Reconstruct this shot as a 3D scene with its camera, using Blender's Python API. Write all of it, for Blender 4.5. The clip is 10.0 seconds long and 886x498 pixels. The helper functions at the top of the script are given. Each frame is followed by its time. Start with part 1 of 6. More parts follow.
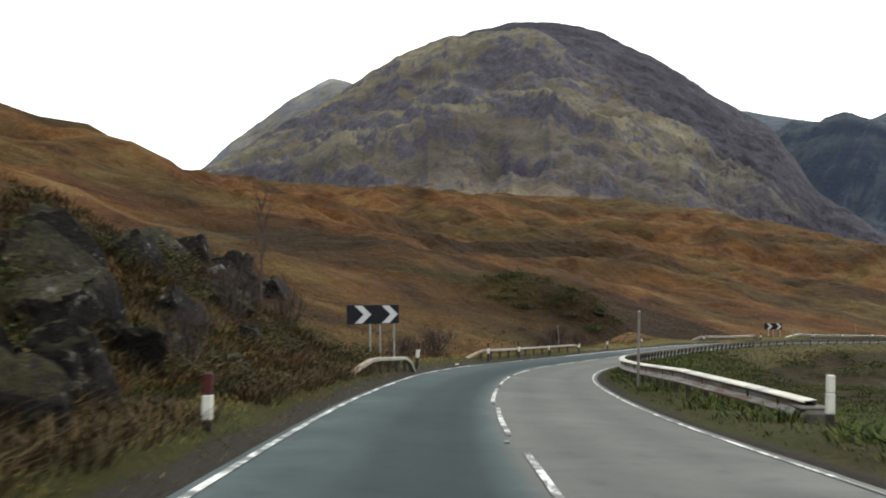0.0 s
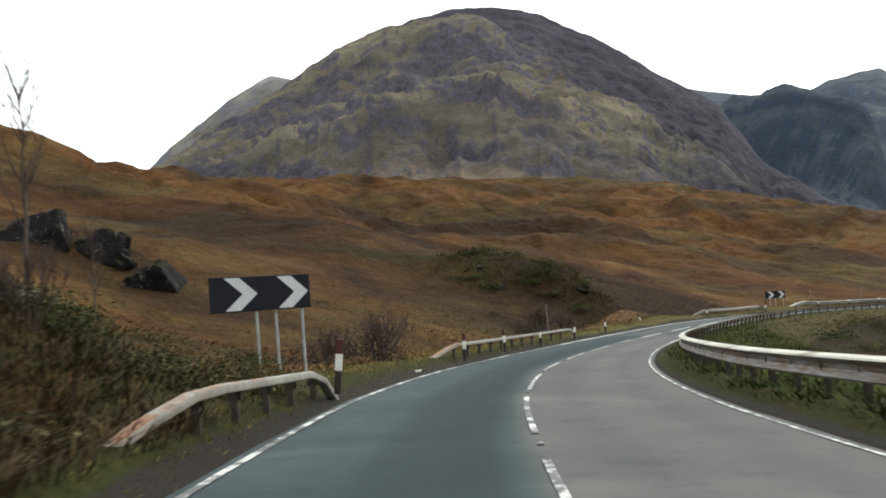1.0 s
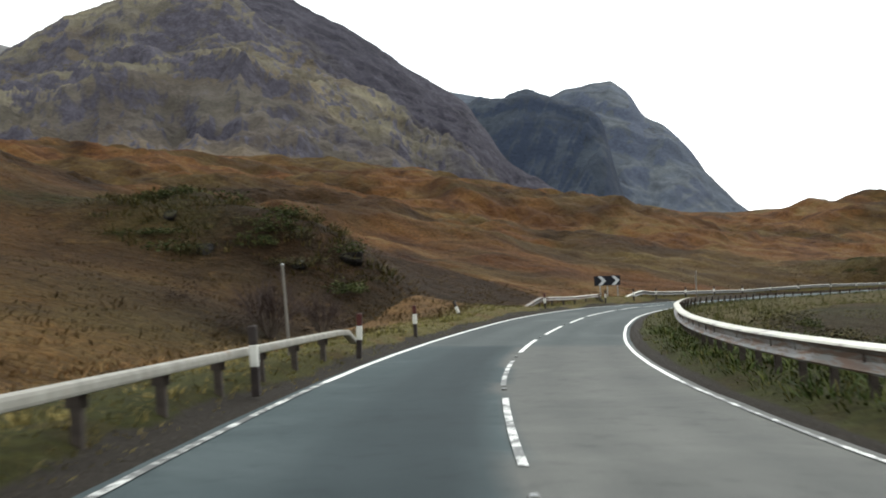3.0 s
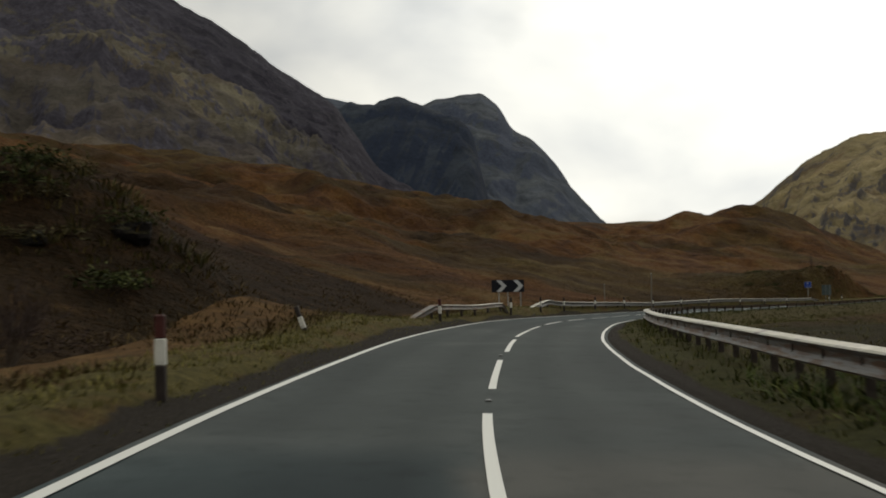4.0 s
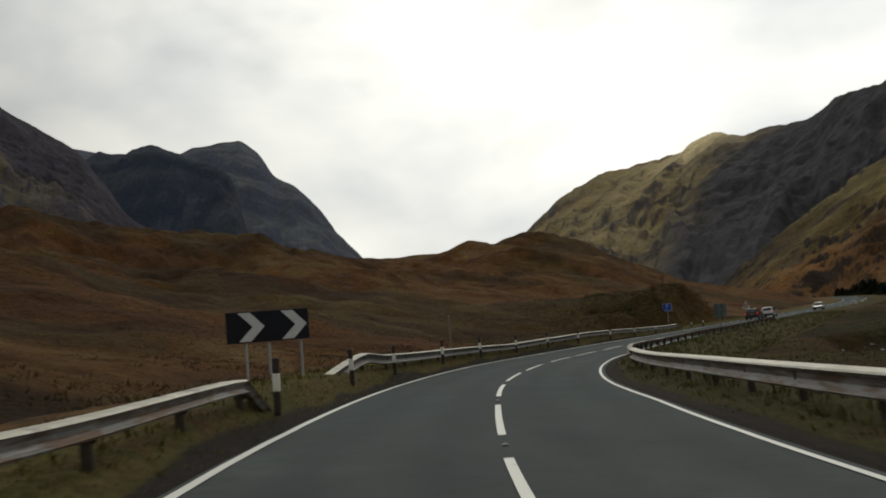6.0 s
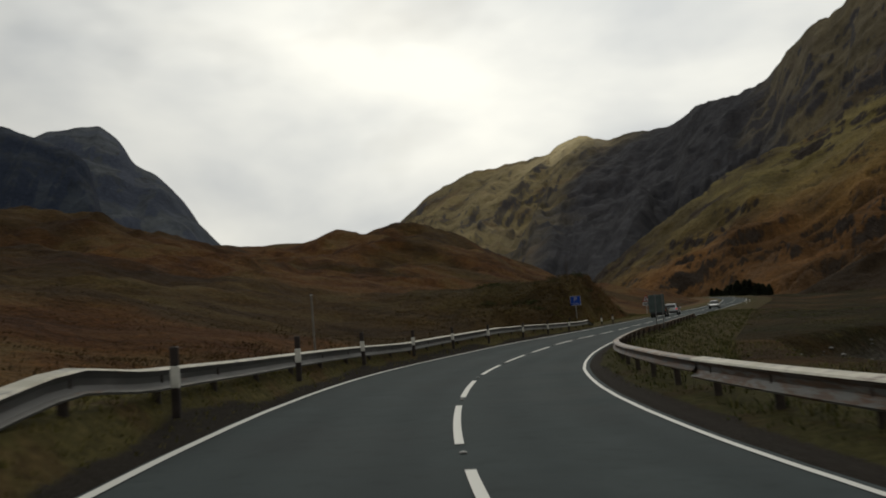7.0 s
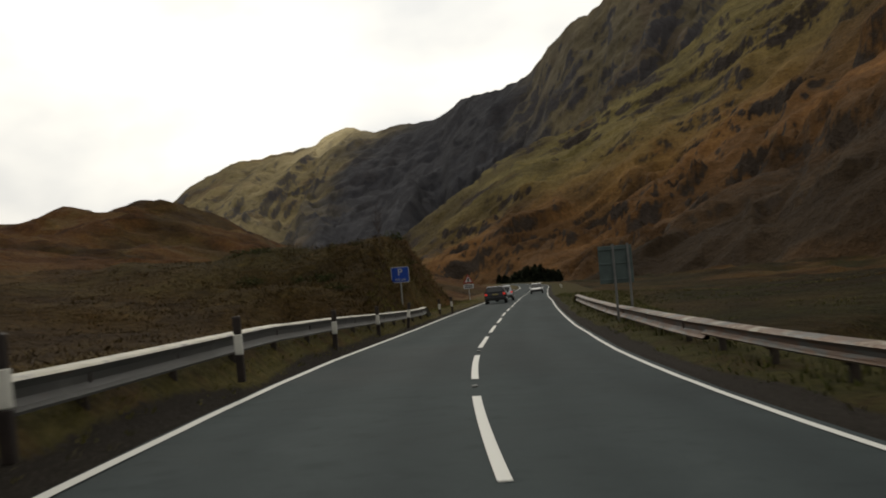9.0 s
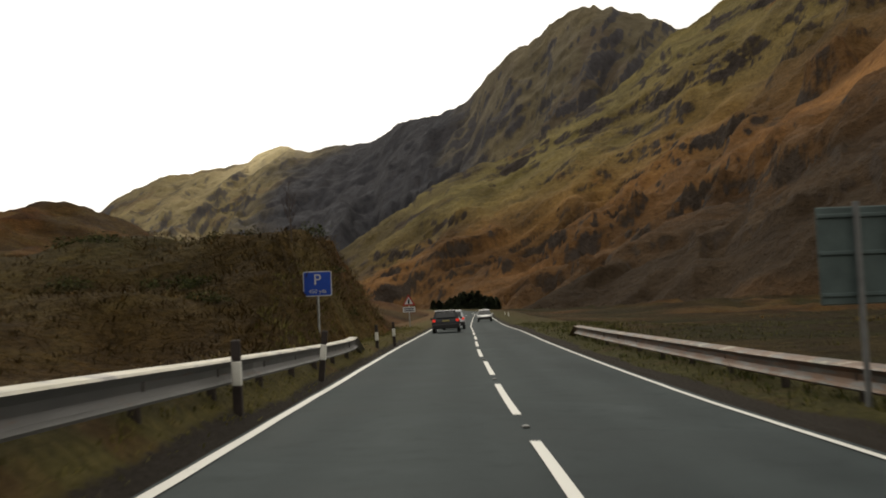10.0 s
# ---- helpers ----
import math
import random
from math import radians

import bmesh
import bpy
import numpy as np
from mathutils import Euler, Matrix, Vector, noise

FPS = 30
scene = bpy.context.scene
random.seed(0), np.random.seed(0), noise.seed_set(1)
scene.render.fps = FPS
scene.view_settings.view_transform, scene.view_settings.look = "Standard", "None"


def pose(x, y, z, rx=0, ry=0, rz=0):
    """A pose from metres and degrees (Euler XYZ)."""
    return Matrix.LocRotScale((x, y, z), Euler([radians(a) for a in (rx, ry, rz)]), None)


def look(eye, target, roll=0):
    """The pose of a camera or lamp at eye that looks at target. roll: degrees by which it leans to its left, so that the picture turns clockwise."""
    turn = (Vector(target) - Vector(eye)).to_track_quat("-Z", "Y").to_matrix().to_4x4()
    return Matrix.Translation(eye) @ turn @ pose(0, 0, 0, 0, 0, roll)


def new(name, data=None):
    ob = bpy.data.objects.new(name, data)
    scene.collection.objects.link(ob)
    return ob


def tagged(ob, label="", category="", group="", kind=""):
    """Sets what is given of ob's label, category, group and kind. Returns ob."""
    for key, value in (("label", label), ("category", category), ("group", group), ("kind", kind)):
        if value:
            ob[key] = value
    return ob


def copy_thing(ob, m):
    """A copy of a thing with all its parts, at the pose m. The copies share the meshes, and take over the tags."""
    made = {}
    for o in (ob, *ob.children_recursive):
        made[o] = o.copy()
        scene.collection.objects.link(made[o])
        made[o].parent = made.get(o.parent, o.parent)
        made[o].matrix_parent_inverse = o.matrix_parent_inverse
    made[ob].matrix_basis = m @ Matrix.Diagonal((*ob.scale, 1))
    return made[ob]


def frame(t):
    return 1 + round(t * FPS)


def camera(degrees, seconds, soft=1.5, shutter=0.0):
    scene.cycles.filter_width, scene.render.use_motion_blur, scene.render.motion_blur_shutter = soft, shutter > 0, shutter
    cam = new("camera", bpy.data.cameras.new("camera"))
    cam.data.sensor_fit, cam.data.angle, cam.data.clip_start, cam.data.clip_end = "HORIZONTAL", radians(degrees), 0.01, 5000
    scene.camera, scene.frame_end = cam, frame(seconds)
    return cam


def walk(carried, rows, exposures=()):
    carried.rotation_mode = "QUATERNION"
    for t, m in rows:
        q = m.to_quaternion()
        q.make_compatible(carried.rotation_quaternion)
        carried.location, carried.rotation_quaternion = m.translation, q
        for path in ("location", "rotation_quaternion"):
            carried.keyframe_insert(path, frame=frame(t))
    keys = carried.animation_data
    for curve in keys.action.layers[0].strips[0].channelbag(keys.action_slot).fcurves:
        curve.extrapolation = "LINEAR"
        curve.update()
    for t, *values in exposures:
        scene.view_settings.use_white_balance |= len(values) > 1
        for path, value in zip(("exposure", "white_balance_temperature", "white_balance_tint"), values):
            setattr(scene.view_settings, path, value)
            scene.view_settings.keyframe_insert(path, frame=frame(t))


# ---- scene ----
cam = camera(46.75, 10.0, soft=1.8, shutter=0.2)
# seconds, x, y, z, heading (left of +y), pitch, roll
PATH = [
    (0.0, 0.00, 0.00, 2.06, 0.02, 4.47, -0.32),
    (0.5, -0.01, 9.95, 1.95, -3.67, 5.58, -1.31),
    (1.0, 0.17, 19.88, 1.78, -2.69, 3.98, -3.86),
    (1.5, 0.84, 29.77, 1.68, -7.81, 4.08, -3.18),
    (2.0, 1.82, 39.93, 1.60, -10.26, 3.76, -5.82),
    (2.5, 3.59, 50.01, 1.48, -12.73, 2.60, -7.03),
    (3.0, 6.02, 59.88, 1.32, -16.90, 2.82, -3.09),
    (4.5, 16.71, 88.34, 1.23, -27.63, 3.02, -3.75),
    (5.0, 21.32, 97.45, 1.37, -31.01, 3.34, -5.64),
    (5.5, 26.30, 106.46, 1.47, -34.01, 3.20, -6.32),
    (6.0, 31.93, 115.05, 1.49, -37.51, 4.78, -5.49),
    (6.2, 34.26, 118.38, 1.48, -38.73, 4.63, -4.56),
    (7.3, 48.22, 135.57, 1.29, -46.64, 3.70, -4.71),
    (7.5, 50.94, 138.46, 1.23, -47.42, 3.48, -4.41),
    (8.0, 58.04, 145.26, 1.16, -50.19, 2.65, -6.23),
    (8.5, 65.50, 151.70, 1.10, -53.78, 2.79, -6.69),
    (9.0, 73.29, 157.80, 0.97, -57.84, 2.41, -5.67),
    (9.5, 81.50, 163.59, 0.92, -60.27, 2.34, -5.31),
    (10.0, 90.02, 168.95, 0.92, -61.82, 3.53, -3.44),
]
def aim(yaw, pitch, roll):
    return pose(0, 0, 0, 90 + pitch, 0, yaw) @ pose(0, 0, 0, 0, 0, roll)


walk(cam, [(t, Matrix.Translation((x, y, z)) @ aim(yaw, p, r)) for t, x, y, z, yaw, p, r in PATH],
     exposures=[(0.0, 0.27, 6500, 5), (3.0, 0.24, 6350, 5), (4.3, -1.50, 7150, 6), (5.0, -1.24, 7050, 6), (6.0, -1.44, 6950, 6), (7.3, -1.76, 6950, 6), (8.5, -1.48, 7000, 6), (9.0, -1.38, 7200, 8), (10.0, -0.84, 7500, 9)])

# ---------- sky and sun: broken overcast, the sun veiled ahead of the bend ----------
SUN_AZ, SUN_EL = 52.0, 30.0
world = bpy.data.worlds.new("sky")
scene.world = world
world.use_nodes = True
wt = world.node_tree
wt.nodes.clear()


def wnode(kind, **values):
    n = wt.nodes.new(kind)
    for key, v in values.items():
        n.inputs[key].default_value = v
    return n


w_out = wnode("ShaderNodeOutputWorld")
w_sky = wnode("ShaderNodeTexSky")
w_sky.sky_type, w_sky.sun_disc = "NISHITA", False
w_sky.sun_elevation, w_sky.sun_rotation = radians(SUN_EL), radians(SUN_AZ)
w_blue = wnode("ShaderNodeBackground", Strength=0.10)
wt.links.new(w_sky.outputs[0], w_blue.inputs["Color"])
w_co = wnode("ShaderNodeTexCoord")
w_map = wnode("ShaderNodeMapping", Scale=(1.0, 1.0, 1.9))
wt.links.new(w_co.outputs["Generated"], w_map.inputs["Vector"])
w_n1 = wnode("ShaderNodeTexNoise", Scale=3.0, Detail=5.0, Roughness=0.46, Distortion=0.15)
wt.links.new(w_map.outputs[0], w_n1.inputs["Vector"])
w_cloud = wt.nodes.new("ShaderNodeValToRGB")
w_cloud.color_ramp.elements[0].position, w_cloud.color_ramp.elements[0].color = 0.36, (0.76, 0.79, 0.84, 1)
w_cloud.color_ramp.elements[1].position, w_cloud.color_ramp.elements[1].color = 0.58, (1.18, 1.18, 1.16, 1)
wt.links.new(w_n1.outputs["Fac"], w_cloud.inputs["Fac"])
# the veiled sun brightens the cloud round it
w_dot = wt.nodes.new("ShaderNodeVectorMath")
w_dot.operation = "DOT_PRODUCT"
w_nrm = wt.nodes.new("ShaderNodeVectorMath")
w_nrm.operation = "NORMALIZE"
wt.links.new(w_co.outputs["Generated"], w_nrm.inputs[0])
wt.links.new(w_nrm.outputs[0], w_dot.inputs[0])
w_dot.inputs[1].default_value = (math.sin(radians(SUN_AZ)) * math.cos(radians(SUN_EL)), math.cos(radians(SUN_AZ)) * math.cos(radians(SUN_EL)), math.sin(radians(SUN_EL)))
w_ramp = wt.nodes.new("ShaderNodeMapRange")
w_ramp.interpolation_type = "SMOOTHSTEP"
for key, v in (("From Min", 0.70), ("From Max", 1.0), ("To Min", 1.42), ("To Max", 3.0)):
    w_ramp.inputs[key].default_value = v
wt.links.new(w_dot.outputs["Value"], w_ramp.inputs["Value"])
w_white = wnode("ShaderNodeBackground")
wt.links.new(w_cloud.outputs["Color"], w_white.inputs["Color"])
wt.links.new(w_ramp.outputs["Result"], w_white.inputs["Strength"])
w_n2 = wnode("ShaderNodeTexNoise", Scale=3.4, Detail=4.0)
wt.links.new(w_map.outputs[0], w_n2.inputs["Vector"])
w_gap = wt.nodes.new("ShaderNodeMapRange")
for key, v in (("From Min", 0.58), ("From Max", 0.72), ("To Min", 0.0), ("To Max", 0.35)):
    w_gap.inputs[key].default_value = v
wt.links.new(w_n2.outputs["Fac"], w_gap.inputs["Value"])
w_mix = wt.nodes.new("ShaderNodeMixShader")
wt.links.new(w_gap.outputs["Result"], w_mix.inputs[0])
wt.links.new(w_white.outputs[0], w_mix.inputs[1])
wt.links.new(w_blue.outputs[0], w_mix.inputs[2])
wt.links.new(w_mix.outputs[0], w_out.inputs["Surface"])

sun = new("sun", bpy.data.lights.new("sun", "SUN"))
sun.data.energy, sun.data.angle, sun.data.color = 0.62, radians(10), (1.0, 0.95, 0.87)
sun.matrix_world = look((0, 0, 50), (-math.sin(radians(SUN_AZ)), -math.cos(radians(SUN_AZ)), 50 - math.tan(radians(SUN_EL))))

# ---------- materials ----------
class Mat:
    """A small builder for a procedural node material."""

    def __init__(self, name, rough=0.8, metal=0.0, spec=0.3):
        self.m = bpy.data.materials.new(name)
        self.m.use_nodes = True
        self.t = self.m.node_tree
        self.b = self.t.nodes["Principled BSDF"]
        self.b.inputs["Roughness"].default_value = rough
        self.b.inputs["Metallic"].default_value = metal
        self.b.inputs["Specular IOR Level"].default_value = spec
        self.co = self.t.nodes.new("ShaderNodeTexCoord").outputs["Object"]

    def link(self, a, b):
        self.t.links.new(a, b)

    def scaled(self, scale):
        n = self.t.nodes.new("ShaderNodeMapping")
        n.inputs["Scale"].default_value = scale
        self.link(self.co, n.inputs["Vector"])
        return n.outputs[0]

    def noise(self, scale, detail=5.0, rough=0.6, vec=None, distort=0.0):
        n = self.t.nodes.new("ShaderNodeTexNoise")
        n.inputs["Scale"].default_value, n.inputs["Detail"].default_value = scale, detail
        n.inputs["Roughness"].default_value, n.inputs["Distortion"].default_value = rough, distort
        self.link(vec or self.co, n.inputs["Vector"])
        return n.outputs["Fac"]

    def ramp(self, fac, *stops):
        n = self.t.nodes.new("ShaderNodeValToRGB")
        while len(n.color_ramp.elements) < len(stops):
            n.color_ramp.elements.new(0.5)
        for e, (pos, col) in zip(n.color_ramp.elements, stops):
            e.position, e.color = pos, (*col, 1)
        self.link(fac, n.inputs["Fac"])
        return n.outputs["Color"]

    def span(self, fac, a, b, lo=0.0, hi=1.0):
        n = self.t.nodes.new("ShaderNodeMapRange")
        n.interpolation_type = "SMOOTHSTEP"
        for key, v in (("From Min", a), ("From Max", b), ("To Min", lo), ("To Max", hi)):
            n.inputs[key].default_value = v
        self.link(fac, n.inputs["Value"])
        return n.outputs["Result"]

    def mix(self, fac, a, b, blend="MIX"):
        n = self.t.nodes.new("ShaderNodeMix")
        n.data_type, n.blend_type = "RGBA", blend
        for value, socket in ((fac, n.inputs["Factor"]), (a, n.inputs["A"] if False else n.inputs[6]), (b, n.inputs[7])):
            if isinstance(value, (int, float)):
                socket.default_value = value
            elif isinstance(value, tuple):
                socket.default_value = (*value, 1)
            else:
                self.link(value, socket)
        return n.outputs[2]

    def math(self, op, a, b=None):
        n = self.t.nodes.new("ShaderNodeMath")
        n.operation = op
        for value, socket in ((a, n.inputs[0]), (b, n.inputs[1])):
            if value is None:
                continue
            if isinstance(value, (int, float)):
                socket.default_value = value
            else:
                self.link(value, socket)
        return n.outputs[0]

    def attr(self, name):
        n = self.t.nodes.new("ShaderNodeAttribute")
        n.attribute_name = name
        return n.outputs["Fac"]

    def steep(self):
        """1 on level ground, 0 on a wall."""
        g = self.t.nodes.new("ShaderNodeNewGeometry")
        s = self.t.nodes.new("ShaderNodeSeparateXYZ")
        self.link(g.outputs["True Normal"], s.inputs[0])
        return s.outputs["Z"]

    def own(self):
        return self.t.nodes.new("ShaderNodeObjectInfo").outputs["Random"]

    def island(self):
        return self.t.nodes.new("ShaderNodeNewGeometry").outputs["Random Per Island"]

    def color(self, c):
        if isinstance(c, tuple):
            self.b.inputs["Base Color"].default_value = (*c, 1)
        else:
            self.link(c, self.b.inputs["Base Color"])
        return self

    def bump(self, fac, strength=0.5, dist=0.05):
        n = self.t.nodes.new("ShaderNodeBump")
        n.inputs["Strength"].default_value, n.inputs["Distance"].default_value = strength, dist
        self.link(fac, n.inputs["Height"])
        if self.b.inputs["Normal"].is_linked:
            self.link(self.b.inputs["Normal"].links[0].from_socket, n.inputs["Normal"])
        self.link(n.outputs[0], self.b.inputs["Normal"])
        return self

    def rough(self, fac, lo, hi):
        self.link(self.span(fac, 0.3, 0.7, lo, hi), self.b.inputs["Roughness"])
        return self


def plain(name, col, rough=0.6, metal=0.0, vary=0.25, scale=9.0, bump=0.1, spec=0.3):
    m = Mat(name, rough, metal, spec)
    n = m.noise(scale, 6)
    lo, hi = tuple(c * (1 - vary) for c in col), tuple(min(1, c * (1 + vary)) for c in col)
    m.color(m.ramp(n, (0.3, lo), (0.7, hi)))
    if bump:
        m.bump(m.noise(scale * 6, 4), bump, 0.01)
    return m.m


def moor_material():
    m = Mat("moor", 0.95, spec=0.05)
    big, mid, fine = m.noise(0.016, 7, 0.62, distort=0.8), m.noise(0.050, 9, 0.72, distort=0.9), m.noise(0.9, 6, 0.7)
    tuft = m.noise(3.5, 4, 0.7)
    brown = m.ramp(mid, (0.34, (0.051, 0.025, 0.014)), (0.43, (0.116, 0.051, 0.020)), (0.53, (0.174, 0.085, 0.030)), (0.66, (0.206, 0.134, 0.056)))
    dull = m.ramp(mid, (0.34, (0.042, 0.024, 0.014)), (0.5, (0.105, 0.064, 0.024)), (0.66, (0.155, 0.112, 0.042)))
    c = m.mix(m.span(big, 0.46, 0.58), brown, dull)
    c = m.mix(m.math("MULTIPLY", m.attr("green"), m.span(fine, 0.25, 0.6, 0.55, 1.0)), c, m.ramp(fine, (0.3, (0.018, 0.022, 0.008)), (0.6, (0.042, 0.047, 0.015)), (0.8, (0.078, 0.076, 0.027))))
    c = m.mix(m.math("MULTIPLY", m.attr("dark"), m.span(fine, 0.2, 0.6, 0.7, 1.0)), c, m.ramp(fine, (0.3, (0.019, 0.012, 0.008)), (0.6, (0.052, 0.031, 0.016)), (0.8, (0.092, 0.057, 0.026))))
    c = m.mix(m.attr("stone"), c, m.ramp(m.noise(1.4, 6, 0.7), (0.3, (0.10, 0.095, 0.09)), (0.55, (0.23, 0.22, 0.205)), (0.75, (0.36, 0.345, 0.32))))
    c = m.mix(m.span(tuft, 0.35, 0.65, 0.0, 0.55), m.mix(1.0, c, (0.42, 0.42, 0.42), "MULTIPLY"), c)
    c = m.mix(m.span(fine, 0.52, 0.7, 0.0, 0.45), c, m.mix(1.0, c, (1.9, 1.75, 1.5), "MULTIPLY"))
    mott = m.noise(0.16, 6, 0.7, distort=0.6)
    c = m.mix(m.span(mott, 0.48, 0.34, 0.0, 0.55), c, m.mix(1.0, c, (0.38, 0.36, 0.36), "MULTIPLY"))
    c = m.mix(m.span(mott, 0.55, 0.70, 0.0, 0.5), c, m.mix(1.0, c, (1.55, 1.45, 1.35), "MULTIPLY"))
    m.color(c)
    m.bump(m.noise(0.25, 6, 0.7), 0.9, 1.6).bump(fine, 0.9, 0.45).bump(tuft, 0.8, 0.12)
    return m.m


def mountain_material(name, rock, grass, low, heath_shade, bare=0.0, pale=(0.4, 0.35, 0.25), grain=1.0):
    """Crags where the slope breaks, grass on the ledges between them, bracken below, a dark tone for heather and
    painted shade.
    """
    m = Mat(name, 0.95, spec=0.05)
    n1, n2 = m.noise(0.0060, 8, 0.62, distort=0.7), m.noise(0.022, 8, 0.66, distort=0.4)
    n3, n4 = m.noise(0.09, 6, 0.7), m.noise(0.34, 4, 0.7)
    dim = lambda c, k: tuple(x * k for x in c)
    r = m.ramp(n3, (0.30, dim(rock, 1 - 0.45 * grain)), (0.5, rock), (0.72, dim(rock, 1 + 0.75 * grain)))
    g = m.ramp(n2, (0.30, dim(grass, 0.62)), (0.48, grass), (0.62, dim(grass, 1.22)), (0.78, dim(grass, 1.55)))
    streak = m.attr("streak")
    g = m.mix(m.span(m.math("ADD", n1, m.math("MULTIPLY", streak, 0.10)), 0.50, 0.62, 0.0, 0.75), g, m.ramp(n2, (0.3, dim(low, 0.7)), (0.6, dim(low, 1.15))))
    b = m.ramp(n2, (0.30, dim(low, 0.50)), (0.46, low), (0.62, dim(low, 1.35)), (0.78, dim(grass, 1.15)))
    g = m.mix(m.attr("low"), g, b)
    h = m.ramp(n2, (0.32, dim(heath_shade, 0.62)), (0.52, heath_shade), (0.70, dim(heath_shade, 1.45)))
    g = m.mix(m.span(streak, 0.05, 0.55, 0.0, 0.6), g, m.mix(1.0, g, (0.52, 0.50, 0.52), "MULTIPLY"))
    g = m.mix(m.span(streak, -0.1, -0.6, 0.0, 0.6), g, m.mix(1.0, g, (1.42, 1.38, 1.25), "MULTIPLY"))
    edge = m.math("ADD", m.math("MULTIPLY", m.attr("crag"), 0.75), m.math("MULTIPLY", m.math("SUBTRACT", n3, 0.5), 1.5))
    edge = m.math("ADD", edge, m.math("MULTIPLY", m.math("SUBTRACT", n2, 0.5), 1.9))
    edge = m.math("ADD", edge, m.math("MULTIPLY", streak, 0.85))
    c = m.mix(m.span(edge, 0.22 - bare, 0.74 - bare), g, r)
    c = m.mix(m.math("MULTIPLY", m.attr("heath_shade"), m.span(edge, 0.9 - bare, 0.5 - bare, 0.62, 1.0)), c, h)
    c = m.mix(m.span(n4, 0.5, 0.7, 0.0, 0.40 * grain), c, m.mix(1.0, c, (1.75, 1.7, 1.6), "MULTIPLY"))
    c = m.mix(m.span(n4, 0.5, 0.3, 0.0, 0.50 * grain), c, m.mix(1.0, c, (0.45, 0.45, 0.45), "MULTIPLY"))
    # whitens the far peak's top, and paints sunlight on the ridge
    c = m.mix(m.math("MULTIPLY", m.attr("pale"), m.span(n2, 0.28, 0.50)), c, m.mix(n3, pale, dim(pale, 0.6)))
    m.color(c)
    m.bump(n2, 0.7, 16.0).bump(n3, 0.9 * grain, 5.0).bump(n4, 0.6 * grain, 1.2)
    return m.m


def road_material():
    m = Mat("asphalt", 0.85, spec=0.035)
    g, n, s = m.noise(60, 3, 0.8), m.noise(0.30, 7, 0.66, None, 0.6), m.noise(2.2, 5, 0.6, m.scaled((1, 1, 1)))
    newer, older = m.ramp(n, (0.3, (0.041, 0.053, 0.056)), (0.5, (0.057, 0.072, 0.075)), (0.7, (0.085, 0.101, 0.104))), m.ramp(n, (0.3, (0.081, 0.082, 0.077)), (0.5, (0.104, 0.104, 0.098)), (0.7, (0.138, 0.137, 0.128)))
    c = m.mix(m.attr("older"), newer, older)
    c = m.mix(m.span(s, 0.52, 0.7, 0.0, 0.35), c, m.mix(1.0, c, (0.55, 0.56, 0.58), "MULTIPLY"))
    c = m.mix(m.math("MULTIPLY", m.attr("track"), 0.35), c, m.mix(1.0, c, (0.6, 0.62, 0.64), "MULTIPLY"))
    c = m.mix(m.span(g, 0.56, 0.7, 0.0, 0.5), c, m.mix(1.0, c, (1.8, 1.8, 1.75), "MULTIPLY"))
    c = m.mix(m.math("MULTIPLY", m.attr("damp"), m.span(n, 0.30, 0.60, 0.75, 1.0)), c, m.mix(1.0, c, (0.50, 0.53, 0.55), "MULTIPLY"))
    m.color(c)
    m.rough(m.math("ADD", n, m.math("MULTIPLY", m.attr("damp"), -0.2)), 0.72, 0.94)
    m.bump(g, 0.35, 0.008)
    return m.m


def paint_material(name, col, worn):
    m = Mat(name, 0.55)
    n = m.math("ADD", m.math("MULTIPLY", m.noise(7, 6, 0.75), 0.40), m.math("MULTIPLY", m.noise(1.6, 4, 0.7), 0.60))
    m.color(m.mix(m.span(n, worn, worn + 0.07), col, (0.075, 0.076, 0.074)))
    m.bump(m.noise(40, 3), 0.3, 0.005)
    return m.m


def verge_material():
    m = Mat("verge", 0.95, spec=0.08)
    f, n = m.noise(5, 6, 0.75), m.noise(0.6, 5, 0.6)
    grass = m.ramp(f, (0.3, (0.030, 0.025, 0.009)), (0.5, (0.078, 0.066, 0.021)), (0.72, (0.150, 0.122, 0.046)))
    dry = m.ramp(f, (0.3, (0.034, 0.022, 0.010)), (0.5, (0.082, 0.052, 0.020)), (0.72, (0.15, 0.105, 0.045)))
    grit = m.ramp(m.noise(22, 5, 0.8), (0.3, (0.012, 0.010, 0.008)), (0.55, (0.030, 0.025, 0.020)), (0.75, (0.085, 0.074, 0.062)))
    c = m.mix(m.span(n, 0.48, 0.66), grass, dry)
    c = m.mix(m.math("MULTIPLY", m.attr("rough_ground"), 1.0), c, m.ramp(m.noise(0.8, 6, 0.7), (0.3, (0.030, 0.018, 0.010)), (0.5, (0.10, 0.052, 0.020)), (0.7, (0.17, 0.10, 0.04))))
    c = m.mix(m.attr("mud"), c, m.mix(1.0, c, (0.37, 0.45, 0.31), "MULTIPLY"))
    c = m.mix(m.span(m.math("ADD", m.attr("grit"), m.math("MULTIPLY", m.math("SUBTRACT", f, 0.5), 1.2)), 0.35, 0.6), c, grit)
    m.color(c)
    m.bump(f, 0.9, 0.10).bump(m.noise(30, 3), 0.6, 0.02)
    return m.m


